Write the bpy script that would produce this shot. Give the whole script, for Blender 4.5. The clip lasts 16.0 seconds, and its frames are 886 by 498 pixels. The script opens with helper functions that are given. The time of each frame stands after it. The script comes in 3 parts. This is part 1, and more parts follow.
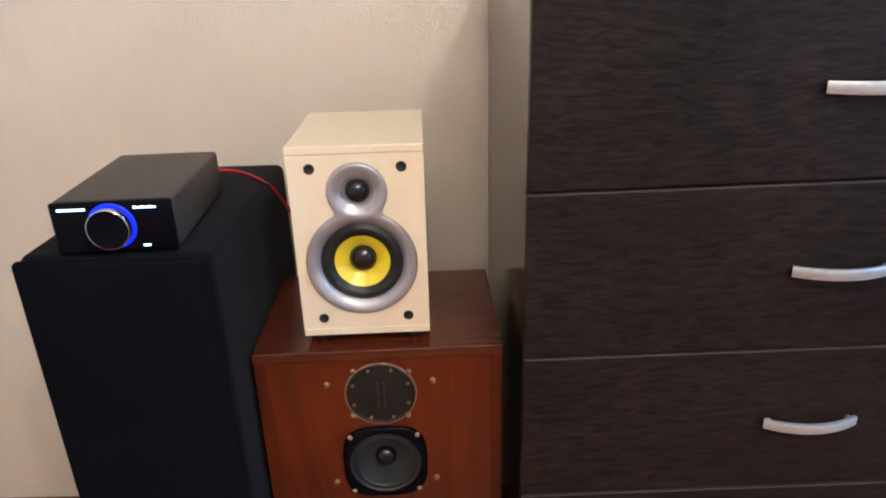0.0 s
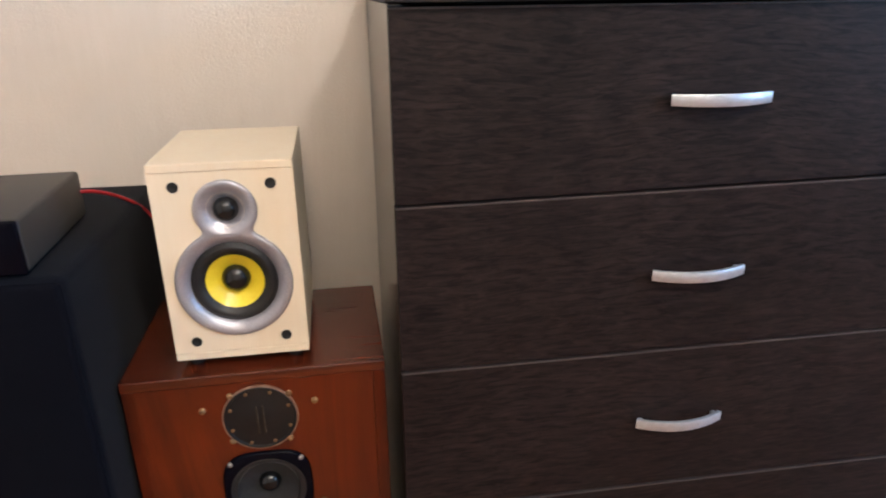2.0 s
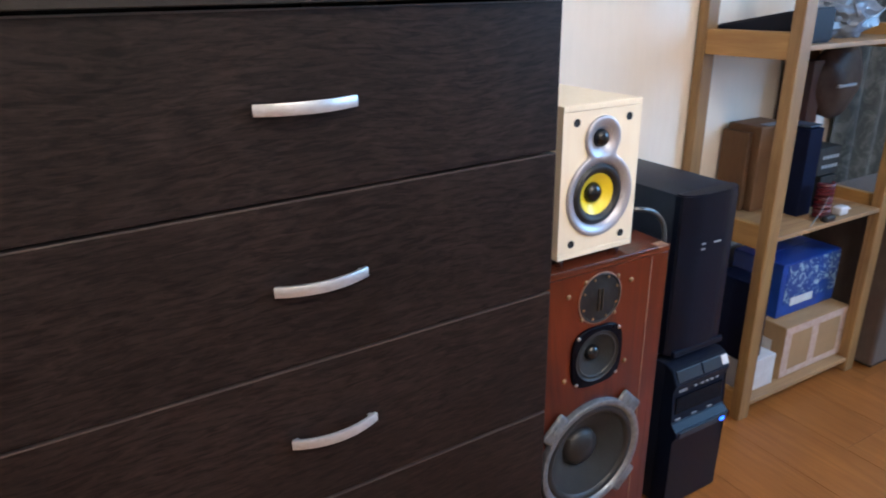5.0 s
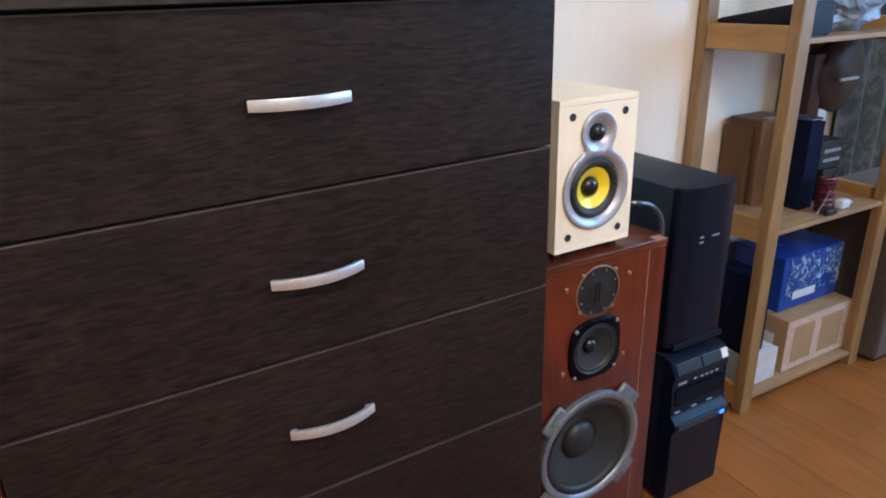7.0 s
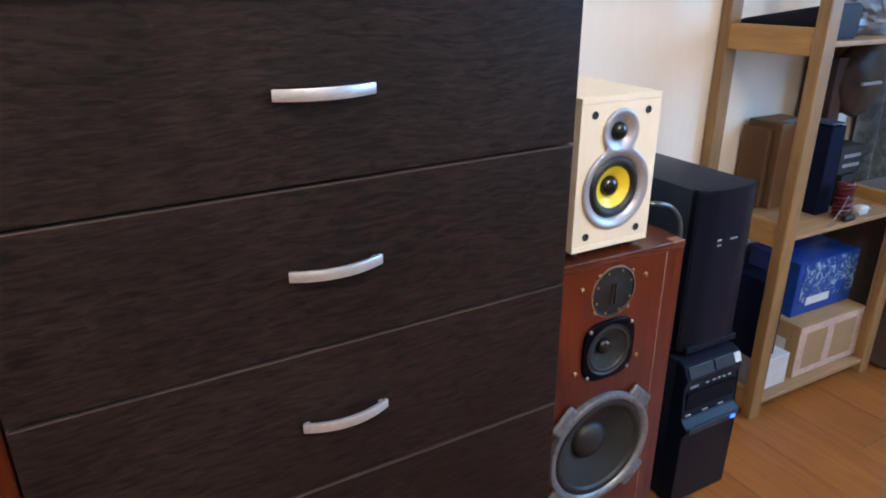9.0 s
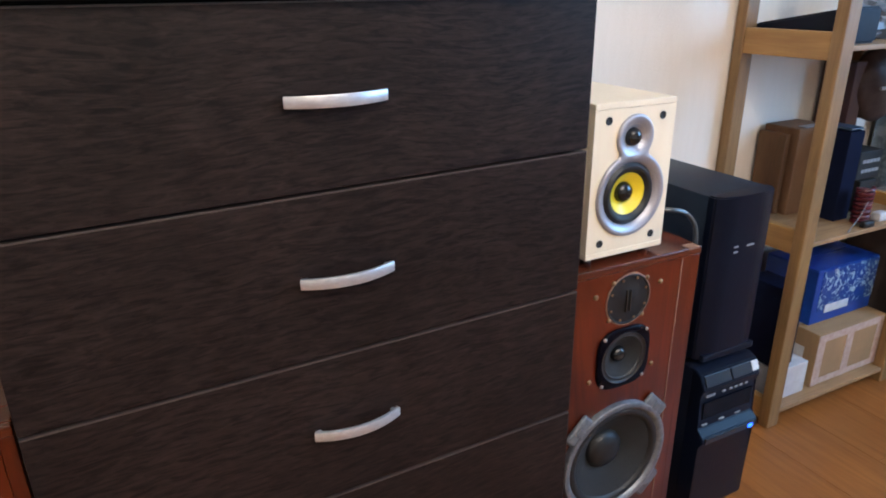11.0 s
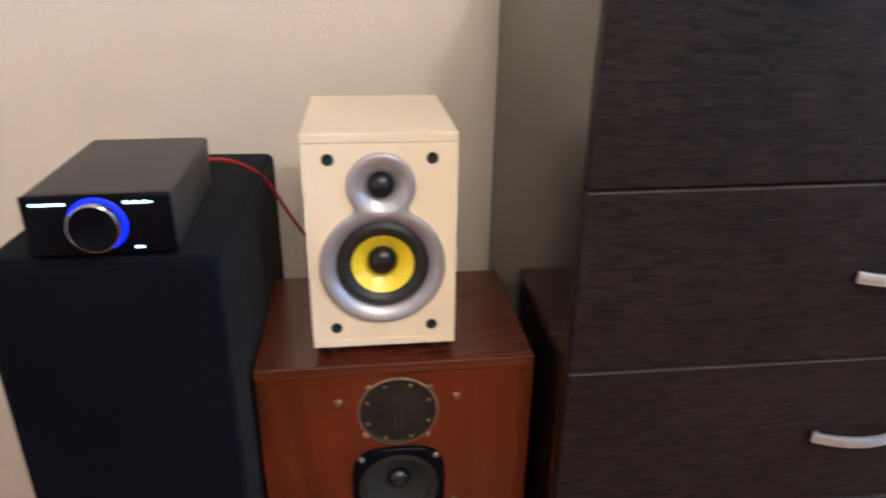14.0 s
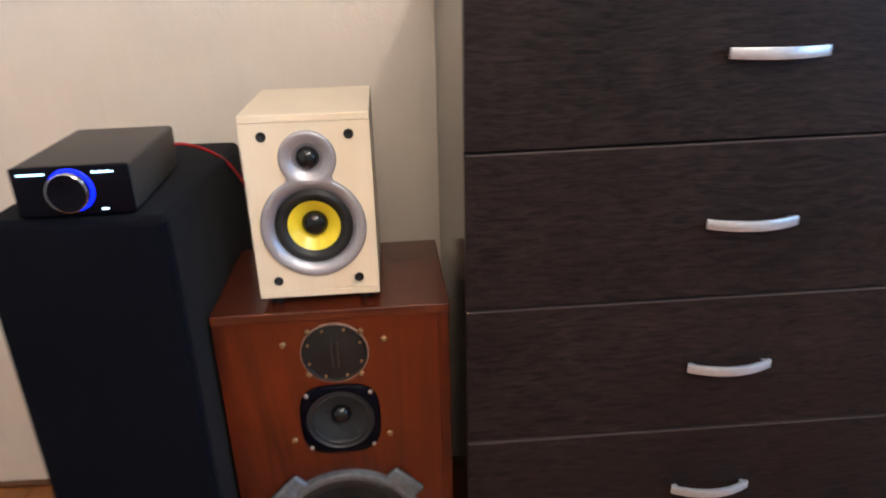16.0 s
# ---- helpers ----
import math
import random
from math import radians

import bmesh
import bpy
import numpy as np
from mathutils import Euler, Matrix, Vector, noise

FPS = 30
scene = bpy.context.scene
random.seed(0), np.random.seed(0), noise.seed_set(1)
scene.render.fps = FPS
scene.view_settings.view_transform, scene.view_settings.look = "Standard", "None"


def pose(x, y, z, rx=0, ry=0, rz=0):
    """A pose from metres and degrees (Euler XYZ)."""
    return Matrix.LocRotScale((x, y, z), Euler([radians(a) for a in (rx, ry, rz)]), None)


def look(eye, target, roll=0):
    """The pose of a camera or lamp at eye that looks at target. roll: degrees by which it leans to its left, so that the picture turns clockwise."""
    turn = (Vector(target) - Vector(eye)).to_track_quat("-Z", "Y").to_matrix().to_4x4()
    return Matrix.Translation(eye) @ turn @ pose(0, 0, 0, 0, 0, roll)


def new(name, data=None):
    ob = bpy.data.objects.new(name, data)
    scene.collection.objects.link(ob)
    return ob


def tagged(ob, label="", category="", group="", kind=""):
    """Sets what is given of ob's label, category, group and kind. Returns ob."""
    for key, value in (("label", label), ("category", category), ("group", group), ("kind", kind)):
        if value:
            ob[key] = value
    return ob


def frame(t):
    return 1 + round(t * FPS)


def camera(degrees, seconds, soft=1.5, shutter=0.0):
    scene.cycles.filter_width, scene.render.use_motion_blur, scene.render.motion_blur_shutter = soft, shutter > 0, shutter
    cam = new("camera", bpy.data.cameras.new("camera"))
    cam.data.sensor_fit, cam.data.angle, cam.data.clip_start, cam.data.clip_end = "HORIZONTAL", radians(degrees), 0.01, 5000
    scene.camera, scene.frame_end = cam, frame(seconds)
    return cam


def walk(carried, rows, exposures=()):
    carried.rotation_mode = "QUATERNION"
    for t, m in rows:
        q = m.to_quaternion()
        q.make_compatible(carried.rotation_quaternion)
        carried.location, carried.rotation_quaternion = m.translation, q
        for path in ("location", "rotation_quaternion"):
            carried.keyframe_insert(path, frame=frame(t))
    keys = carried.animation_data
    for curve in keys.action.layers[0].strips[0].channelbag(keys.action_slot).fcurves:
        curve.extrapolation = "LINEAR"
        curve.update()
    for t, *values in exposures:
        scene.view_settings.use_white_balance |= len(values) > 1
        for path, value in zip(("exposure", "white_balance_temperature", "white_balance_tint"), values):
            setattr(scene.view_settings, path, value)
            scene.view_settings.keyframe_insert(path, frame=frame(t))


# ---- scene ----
cam = camera(66.9, 16.0, soft=1.9, shutter=0.8)
PATH = [
    (0, (0.085, 0.087, 1.197), (0.069, 1.935, 0.432), -1.6),
    (0.5, (0.084, 0.076, 1.204), (0.057, 1.932, 0.461), -1.5),
    (1, (0.093, 0.072, 1.198), (0.144, 1.931, 0.462), -1.2),
    (1.5, (0.119, 0.062, 1.195), (0.272, 1.921, 0.474), -1.0),
    (2, (0.145, 0.083, 1.19), (0.371, 1.936, 0.472), -0.7),
    (2.5, (0.152, 0.068, 1.198), (0.445, 1.917, 0.492), -0.5),
    (3, (0.174, 0.072, 1.199), (0.618, 1.902, 0.526), -0.4),
    (3.5, (0.206, 0.077, 1.203), (0.789, 1.867, 0.529), -0.6),
    (4, (0.255, 0.077, 1.199), (1.037, 1.771, 0.48), -0.3),
    (4.5, (0.296, 0.07, 1.196), (1.169, 1.728, 0.496), -1.5),
    (5, (0.323, 0.078, 1.189), (1.239, 1.704, 0.471), -1.1),
    (5.2, (0.32, 0.082, 1.189), (1.261, 1.698, 0.48), -1.2),
    (7.3, (0.333, 0.055, 1.187), (1.217, 1.697, 0.463), -1.4),
    (7.5, (0.323, 0.061, 1.184), (1.203, 1.709, 0.472), -1.2),
    (8, (0.318, 0.077, 1.183), (1.22, 1.712, 0.465), -0.3),
    (8.5, (0.329, 0.073, 1.188), (1.196, 1.719, 0.453), -0.9),
    (9, (0.321, 0.076, 1.188), (1.196, 1.713, 0.444), -0.1),
    (11.5, (0.326, 0.081, 1.186), (1.165, 1.746, 0.463), -0.7),
    (12, (0.311, 0.076, 1.181), (1.14, 1.749, 0.464), -0.6),
    (12.5, (0.258, 0.078, 1.164), (0.887, 1.845, 0.47), -1.0),
    (13, (0.166, 0.139, 1.183), (0.529, 1.957, 0.433), -0.6),
    (13.5, (0.058, 0.182, 1.165), (0.277, 2.012, 0.388), 1.0),
    (14, (-0.031, 0.189, 1.173), (0.134, 2.018, 0.381), 0.8),
    (14.5, (-0.104, 0.208, 1.178), (0.058, 2.031, 0.37), -0.1),
    (15, (-0.138, 0.221, 1.177), (0.116, 2.019, 0.34), 1.5),
    (15.5, (-0.069, 0.158, 1.171), (0.25, 1.954, 0.349), 1.2),
    (16, (0.112, 0.007, 1.168), (0.196, 1.854, 0.403), -1.4),
]
walk(cam, [(t, look(eye, target, roll)) for t, eye, target, roll in PATH])

# ---- world, light ----
world = bpy.data.worlds.new("world")
scene.world = world
world.use_nodes = True
_sky = world.node_tree.nodes.new("ShaderNodeTexSky")
_sky.sky_type, _sky.sun_disc = "NISHITA", False
_sky.sun_elevation, _sky.sun_rotation = radians(8), radians(60)
world.node_tree.links.new(_sky.outputs[0], world.node_tree.nodes["Background"].inputs[0])
world.node_tree.nodes["Background"].inputs[1].default_value = 0.1


def lamp(name, kind, m, power, colour, **kw):
    d = bpy.data.lights.new(name, kind)
    d.energy, d.color = power, colour
    if kind == "AREA":
        d.shape, d.size, d.size_y = "RECTANGLE", kw["size"], kw["size_y"]
    else:
        d.shadow_soft_size = kw["radius"]
    ob = new(name, d)
    ob.matrix_world = m
    return ob


# neutral ceiling lamp of the room, three added fills, cool daylight in the east window's opening
lamp("ceiling_bulb", "POINT", pose(0.80, -0.62, 2.44), 47, (1.0, 0.965, 0.945), radius=0.05)
# unseen fills, one neutral and one warm, bounced off the ceiling
lamp("ceiling_bounce_fill", "AREA", pose(0.80, -0.64, 2.10, 180), 28, (0.98, 0.97, 0.96), size=0.45, size_y=0.45)
lamp("warm_bounce_fill", "AREA", pose(0.10, -0.90, 1.95, 180), 24, (1.0, 0.84, 0.68), size=0.4, size_y=0.4)
# warm fill added further back to lift the shadow beside the chest
lamp("warm_corner_fill", "AREA", look((0.22, -1.6, 2.42), (0.1, 1.4, 1.1)), 15, (1.0, 0.82, 0.66), size=0.4, size_y=0.4)
lamp("window_daylight", "AREA", look((3.27, -0.40, 1.60), (0.0, -0.4, 1.2)), 74, (0.25, 0.55, 1.0), size=1.3, size_y=1.1)



# ---- materials ----
def mat(name, base, rough=0.5, metal=0.0, second=None, scale=(30, 30, 30), grain=0.0, bump=0.0, bscale=None,
        detail=6.0, distortion=0.0, coat=0.0, rvar=0.0, ramp=(0.35, 0.7), sheen=0.0, spec=0.5, warp=0.0):
    """Procedural surface: two colours mixed by stretched noise, a broad second noise, bump and uneven gloss."""
    m = bpy.data.materials.new(name)
    m.use_nodes = True
    nt = m.node_tree
    N, L = nt.nodes, nt.links
    b = N["Principled BSDF"]
    b.inputs["Roughness"].default_value, b.inputs["Metallic"].default_value = rough, metal
    b.inputs["Coat Weight"].default_value, b.inputs["Coat Roughness"].default_value = coat, 0.25
    b.inputs["Sheen Weight"].default_value = sheen
    b.inputs["Specular IOR Level"].default_value = spec
    co = N.new("ShaderNodeTexCoord")
    mp = N.new("ShaderNodeMapping")
    mp.inputs["Scale"].default_value = scale
    if warp:
        # slow waves that bend the grain lines into cathedral figure
        nw = N.new("ShaderNodeTexNoise")
        nw.inputs["Scale"].default_value, nw.inputs["Detail"].default_value = 3.4, 1.2
        L.new(co.outputs["Object"], nw.inputs["Vector"])
        vm = N.new("ShaderNodeVectorMath")
        vm.operation = "MULTIPLY_ADD"
        vm.inputs[1].default_value = (warp, 0.0, warp)
        L.new(nw.outputs["Color"], vm.inputs[0])
        L.new(co.outputs["Object"], vm.inputs[2])
        L.new(vm.outputs[0], mp.inputs["Vector"])
    else:
        L.new(co.outputs["Object"], mp.inputs["Vector"])
    n1 = N.new("ShaderNodeTexNoise")
    n1.inputs["Scale"].default_value, n1.inputs["Detail"].default_value = 1.0, detail
    n1.inputs["Roughness"].default_value, n1.inputs["Distortion"].default_value = 0.65, distortion
    L.new(mp.outputs[0], n1.inputs["Vector"])
    r = N.new("ShaderNodeValToRGB")
    second = second or tuple(c * 0.8 for c in base)
    r.color_ramp.elements[0].position, r.color_ramp.elements[1].position = ramp
    r.color_ramp.elements[0].color, r.color_ramp.elements[1].color = (*base, 1), (*second, 1)
    L.new(n1.outputs[0], r.inputs[0])
    n2 = N.new("ShaderNodeTexNoise")
    n2.inputs["Scale"].default_value, n2.inputs["Detail"].default_value = 4.0, 3.0
    L.new(co.outputs["Object"], n2.inputs["Vector"])
    mix = N.new("ShaderNodeMix")
    mix.data_type, mix.blend_type = "RGBA", "MULTIPLY"
    mix.inputs[0].default_value = 1.0
    r2 = N.new("ShaderNodeMapRange")
    r2.inputs["From Min"].default_value, r2.inputs["From Max"].default_value = 0.3, 0.7
    r2.inputs["To Min"].default_value, r2.inputs["To Max"].default_value = 1 - grain, 1 + grain * 0.4
    L.new(n2.outputs[0], r2.inputs[0])
    L.new(r.outputs[0], mix.inputs[6])
    L.new(r2.outputs[0], mix.inputs[7])
    L.new(mix.outputs[2], b.inputs["Base Color"])
    if rvar:
        r3 = N.new("ShaderNodeMapRange")
        r3.inputs["To Min"].default_value, r3.inputs["To Max"].default_value = rough - rvar, rough + rvar
        L.new(n1.outputs[0], r3.inputs[0])
        L.new(r3.outputs[0], b.inputs["Roughness"])
    if bump:
        bp = N.new("ShaderNodeBump")
        bp.inputs["Strength"].default_value, bp.inputs["Distance"].default_value = 1.0, bump
        if bscale:
            n3 = N.new("ShaderNodeTexNoise")
            n3.inputs["Scale"].default_value, n3.inputs["Detail"].default_value = bscale, 4.0
            L.new(co.outputs["Object"], n3.inputs["Vector"])
            L.new(n3.outputs[0], bp.inputs["Height"])
        else:
            L.new(n1.outputs[0], bp.inputs["Height"])
        L.new(bp.outputs[0], b.inputs["Normal"])
    return m


def glow(name, colour, power):
    m = bpy.data.materials.new(name)
    m.use_nodes = True
    b = m.node_tree.nodes["Principled BSDF"]
    b.inputs["Base Color"].default_value = (*colour, 1)
    b.inputs["Emission Color"].default_value = (*colour, 1)
    b.inputs["Emission Strength"].default_value = power
    return m


M_WALL = mat("wallpaper", (0.77, 0.69, 0.60), 0.75, second=(0.745, 0.665, 0.57), scale=(60, 60, 8), grain=0.06, bump=0.0006, bscale=260)
M_CEIL = mat("ceiling_paint", (0.80, 0.78, 0.74), 0.9, grain=0.04, bump=0.0005, bscale=120)
M_WENGE = mat("wenge_laminate", (0.0050, 0.0031, 0.0031), 0.47, second=(0.0375, 0.0237, 0.0206), scale=(26, 170, 170), detail=7, distortion=0.8,
              grain=0.28, bump=0.00022, rvar=0.08, ramp=(0.36, 0.80), spec=0.16, warp=0.045)
M_WENGE_SIDE = mat("wenge_side", (0.008, 0.0055, 0.0045), 0.15, spec=0.62, second=(0.018, 0.012, 0.009), scale=(110, 110, 5), detail=8, distortion=1.2,
                   grain=0.2, bump=0.00003, rvar=0.03, ramp=(0.42, 0.72))
# paler brown: light caught by the drawers' top edges is put into the colour
M_EDGE_LIT = mat("edge_band", (0.056, 0.041, 0.036), 0.5, scale=(20, 90, 90), grain=0.2)
M_SILVER = mat("satin_nickel", (0.60, 0.625, 0.67), 0.38, metal=0.72, scale=(60, 200, 200), grain=0.05, bump=0.00005)
M_MAPLE = mat("maple_laminate", (0.82, 0.71, 0.54), 0.42, second=(0.80, 0.675, 0.495), scale=(70, 70, 5), detail=7, distortion=0.8, grain=0.06,
              bump=0.0001, rvar=0.06)
M_RING = mat("silver_paint", (0.47, 0.465, 0.51), 0.42, metal=0.65, scale=(400, 400, 400), grain=0.05)
M_RUBBER = mat("black_rubber", (0.012, 0.012, 0.013), 0.5, scale=(80, 80, 80), grain=0.3)
M_GLOSS = mat("black_gloss", (0.010, 0.010, 0.011), 0.16, scale=(80, 80, 80), grain=0.2, rvar=0.04)
M_YELLOW = mat("yellow_cone", (0.92, 0.73, 0.040), 0.34, coat=0.35, second=(0.86, 0.65, 0.03), scale=(300, 300, 300), grain=0.1, bump=0.0002)
M_HOLE = mat("socket_black", (0.008, 0.008, 0.008), 0.7)
M_MAHOG = mat("red_brown_veneer", (0.124, 0.0170, 0.0032), 0.30, second=(0.045, 0.0056, 0.0018), scale=(8, 8, 0.9), detail=9, distortion=1.5,
              grain=0.50, bump=0.0002, rvar=0.06, ramp=(0.42, 0.64))
M_MAHOG_TOP = mat("red_brown_top", (0.125, 0.0235, 0.0085), 0.24, second=(0.050, 0.0088, 0.0040), scale=(3, 50, 50), detail=9, distortion=1.8,
                  grain=0.40, bump=0.00006, rvar=0.12, coat=0.3)
M_WORN = mat("worn_pale_edge", (0.25, 0.15, 0.10), 0.6, second=(0.15, 0.06, 0.035), scale=(60, 60, 20), grain=0.3)
M_TWEET = mat("tweeter_plate", (0.006, 0.0055, 0.0055), 0.5, scale=(90, 90, 90), grain=0.4, rvar=0.1)
M_CONE = mat("grey_paper_cone", (0.014, 0.0145, 0.016), 0.85, second=(0.009, 0.0095, 0.0105), scale=(220, 220, 220), grain=0.35, bump=0.0004)
M_BASKET = mat("cast_alloy", (0.20, 0.22, 0.245), 0.48, metal=0.5, second=(0.13, 0.145, 0.165), scale=(60, 60, 60), grain=0.35, bump=0.0006, rvar=0.1)
M_RIM = mat("bright_alloy_rim", (0.25, 0.27, 0.30), 0.40, metal=0.6, second=(0.16, 0.175, 0.195), scale=(70, 70, 70), grain=0.25, rvar=0.08)
M_BRASS = mat("aged_brass", (0.36, 0.22, 0.11), 0.45, metal=0.6, second=(0.18, 0.10, 0.05), scale=(150, 150, 150), grain=0.4)
M_SLOT = mat("tarnished_slot", (0.055, 0.040, 0.028), 0.5, metal=0.4, grain=0.3)
M_PANEL = mat("amp_black_panel", (0.003, 0.003, 0.006), 0.25, spec=0.07, grain=0.2)
M_CHROME = mat("chrome", (0.62, 0.62, 0.64), 0.16, metal=1.0, grain=0.05)
M_STEEL = mat("screw_steel", (0.55, 0.54, 0.52), 0.35, metal=0.9, scale=(150, 150, 150), grain=0.2)
M_FELT = mat("black_felt", (0.0026, 0.0032, 0.0062), 0.95, second=(0.0050, 0.0060, 0.0100), scale=(300, 300, 300), grain=0.35, bump=0.0012, bscale=500, sheen=0.03, spec=0.08)
M_GRILLE = mat("black_grille_cloth", (0.0019, 0.0022, 0.0047), 0.95, second=(0.0034, 0.0038, 0.0072), scale=(600, 600, 600), grain=0.3, bump=0.0005, bscale=900, spec=0.08)
M_ANOD = mat("dark_grey_anodised", (0.046, 0.041, 0.038), 0.48, metal=0.2, scale=(500, 500, 500), grain=0.08, bump=0.0001, bscale=1500)
M_CASE = mat("black_painted_steel", (0.0075, 0.0105, 0.0210), 0.42, scale=(200, 200, 200), grain=0.25, spec=0.12, bump=0.0002, bscale=900, rvar=0.06)
M_CASE_TOP = mat("dusty_black_steel", (0.010, 0.0155, 0.028), 0.46, second=(0.014, 0.020, 0.034), scale=(25, 25, 25), grain=0.3, bump=0.0002, bscale=700, spec=0.25)
M_PLASTIC = mat("black_plastic", (0.0036, 0.0062, 0.0160), 0.36, scale=(120, 120, 120), grain=0.2, spec=0.16, rvar=0.06)
M_BLUEGREY = mat("blue_grey_trim", (0.008, 0.015, 0.027), 0.32, scale=(120, 120, 120), grain=0.2)
M_MARK = mat("pale_marking", (0.26, 0.28, 0.31), 0.5, grain=0.1)
M_LABEL = mat("white_sticker", (0.62, 0.63, 0.65), 0.5, grain=0.08)
M_PINE = mat("pine", (0.28, 0.158, 0.060), 0.48, second=(0.175, 0.090, 0.034), scale=(40, 40, 3), detail=7, distortion=1.4, grain=0.22, bump=0.0005, rvar=0.08)
M_PINE_X = mat("pine_shelf", (0.33, 0.20, 0.10), 0.5, second=(0.22, 0.12, 0.058), scale=(3, 40, 40), detail=7, distortion=1.4, grain=0.25, bump=0.0005, rvar=0.08)
M_CARD = mat("brown_cardboard", (0.15, 0.072, 0.032), 0.85, second=(0.12, 0.058, 0.026), scale=(14, 90, 14), grain=0.15, bump=0.0004)
M_CARD_L = mat("light_cardboard", (0.34, 0.205, 0.100), 0.8, second=(0.29, 0.18, 0.09), scale=(20, 60, 20), grain=0.18, bump=0.0004)
M_TAPE = mat("pale_packing_tape", (0.58, 0.45, 0.39), 0.22, second=(0.46, 0.31, 0.26), scale=(60, 60, 60), grain=0.2)
M_WHITE = mat("white_card", (0.55, 0.55, 0.57), 0.6, grain=0.08)
M_BLUE = mat("blue_print", (0.006, 0.040, 0.25), 0.35, second=(0.007, 0.055, 0.30), scale=(25, 25, 25), grain=0.2)
M_BLUELEAF = mat("blue_white_leaf_print", (0.006, 0.050, 0.24), 0.35, second=(0.30, 0.42, 0.52), scale=(34, 34, 30), detail=2.5, distortion=2.0, grain=0.2, ramp=(0.53, 0.57))
M_NAVY = mat("navy_card", (0.003, 0.006, 0.024), 0.7, scale=(50, 50, 50), grain=0.3, spec=0.1)
M_NAVY_WRAP = mat("dark_blue_wrap", (0.020, 0.040, 0.075), 0.35, second=(0.05, 0.08, 0.12), scale=(60, 60, 60), grain=0.3, bump=0.002, bscale=60)
M_RED = mat("red_cable", (0.42, 0.012, 0.020), 0.35, grain=0.1)
M_RED_DARK = mat("dark_red_cable", (0.085, 0.005, 0.010), 0.4, grain=0.2)
M_GREYC = mat("grey_cable", (0.16, 0.17, 0.19), 0.3, grain=0.1)
M_DARKC = mat("dark_grey_cable", (0.045, 0.050, 0.058), 0.28, grain=0.1)
M_CLEAR = mat("milky_bag", (0.20, 0.235, 0.29), 0.32, second=(0.13, 0.155, 0.20), scale=(20, 20, 20), grain=0.25, bump=0.003, bscale=25)
M_FLOOR = mat("laminate_floor", (0.30, 0.108, 0.026), 0.36, second=(0.215, 0.072, 0.017), scale=(45, 3, 45), detail=8, distortion=1.2, grain=0.16, bump=0.0003, rvar=0.10)
M_SKIRT = mat("brown_skirting", (0.20, 0.085, 0.030), 0.42, second=(0.13, 0.05, 0.02), scale=(4, 60, 60), grain=0.2)
M_CURTAIN = mat("patterned_curtain", (0.040, 0.040, 0.034), 0.9, second=(0.095, 0.092, 0.078), scale=(16, 16, 12), detail=4, distortion=2.0, grain=0.3, ramp=(0.45, 0.6), sheen=0.2)
M_DARKBROWN = mat("dark_brown_fabric", (0.048, 0.027, 0.020), 0.85, second=(0.062, 0.037, 0.028), scale=(90, 90, 30), grain=0.3, bump=0.0008, bscale=350, sheen=0.2)
M_POUCH = mat("dark_leather", (0.050, 0.030, 0.025), 0.45, second=(0.030, 0.016, 0.013), scale=(40, 40, 40), grain=0.3, bump=0.0006, bscale=200, spec=0.25)
M_MAROON = mat("dark_red_card", (0.040, 0.009, 0.008), 0.5, grain=0.3)
M_GREEN = mat("green_plastic", (0.010, 0.20, 0.075), 0.35, grain=0.2)
M_PURPLE = mat("violet_plastic", (0.10, 0.07, 0.30), 0.35, grain=0.2)
M_PAPER = mat("white_paper", (0.80, 0.80, 0.82), 0.8, grain=0.05)
M_PEACH = mat("pale_wood_strip", (0.55, 0.33, 0.22), 0.6, grain=0.15)
M_BLUELIGHT = glow("blue_led", (0.0, 0.012, 1.0), 2.6)
M_ICELIGHT = glow("ice_blue_led", (0.45, 0.75, 1.0), 5.0)
M_PCLED = glow("pc_blue_led", (0.02, 0.12, 1.0), 4.0)


# ---- building helpers ----
def part(name, bm, material, parent, label="", smooth=False):
    """Link a bmesh as one mesh object under a thing or part."""
    me = bpy.data.meshes.new(name)
    bmesh.ops.recalc_face_normals(bm, faces=bm.faces)
    bm.to_mesh(me)
    bm.free()
    me.materials.append(material)
    if smooth:
        me.shade_smooth()
        me.set_sharp_from_angle(angle=radians(38))
    ob = new(name, me)
    if parent is not None:
        ob.parent = parent
    if label:
        ob["label"] = label
    return ob


def thing(name, m, label, category, group="", kind=""):
    ob = new(name)
    ob.empty_display_size = 0.05
    ob.matrix_world = m
    return tagged(ob, label, category, group, kind)


def box(x0, x1, y0, y1, z0, z1, bevel=0.0, seg=2, bm=None):
    b = bmesh.new()
    bmesh.ops.create_cube(b, size=1)
    for v in b.verts:
        v.co = Vector(((x0 + x1) / 2 + v.co.x * (x1 - x0), (y0 + y1) / 2 + v.co.y * (y1 - y0), (z0 + z1) / 2 + v.co.z * (z1 - z0)))
    if bevel:
        bmesh.ops.bevel(b, geom=list(b.edges), offset=bevel, segments=seg, profile=0.5, affect="EDGES")
    if bm is None:
        return b
    me = bpy.data.meshes.new("tmp")
    b.to_mesh(me)
    b.free()
    bm.from_mesh(me)
    bpy.data.meshes.remove(me)
    return bm


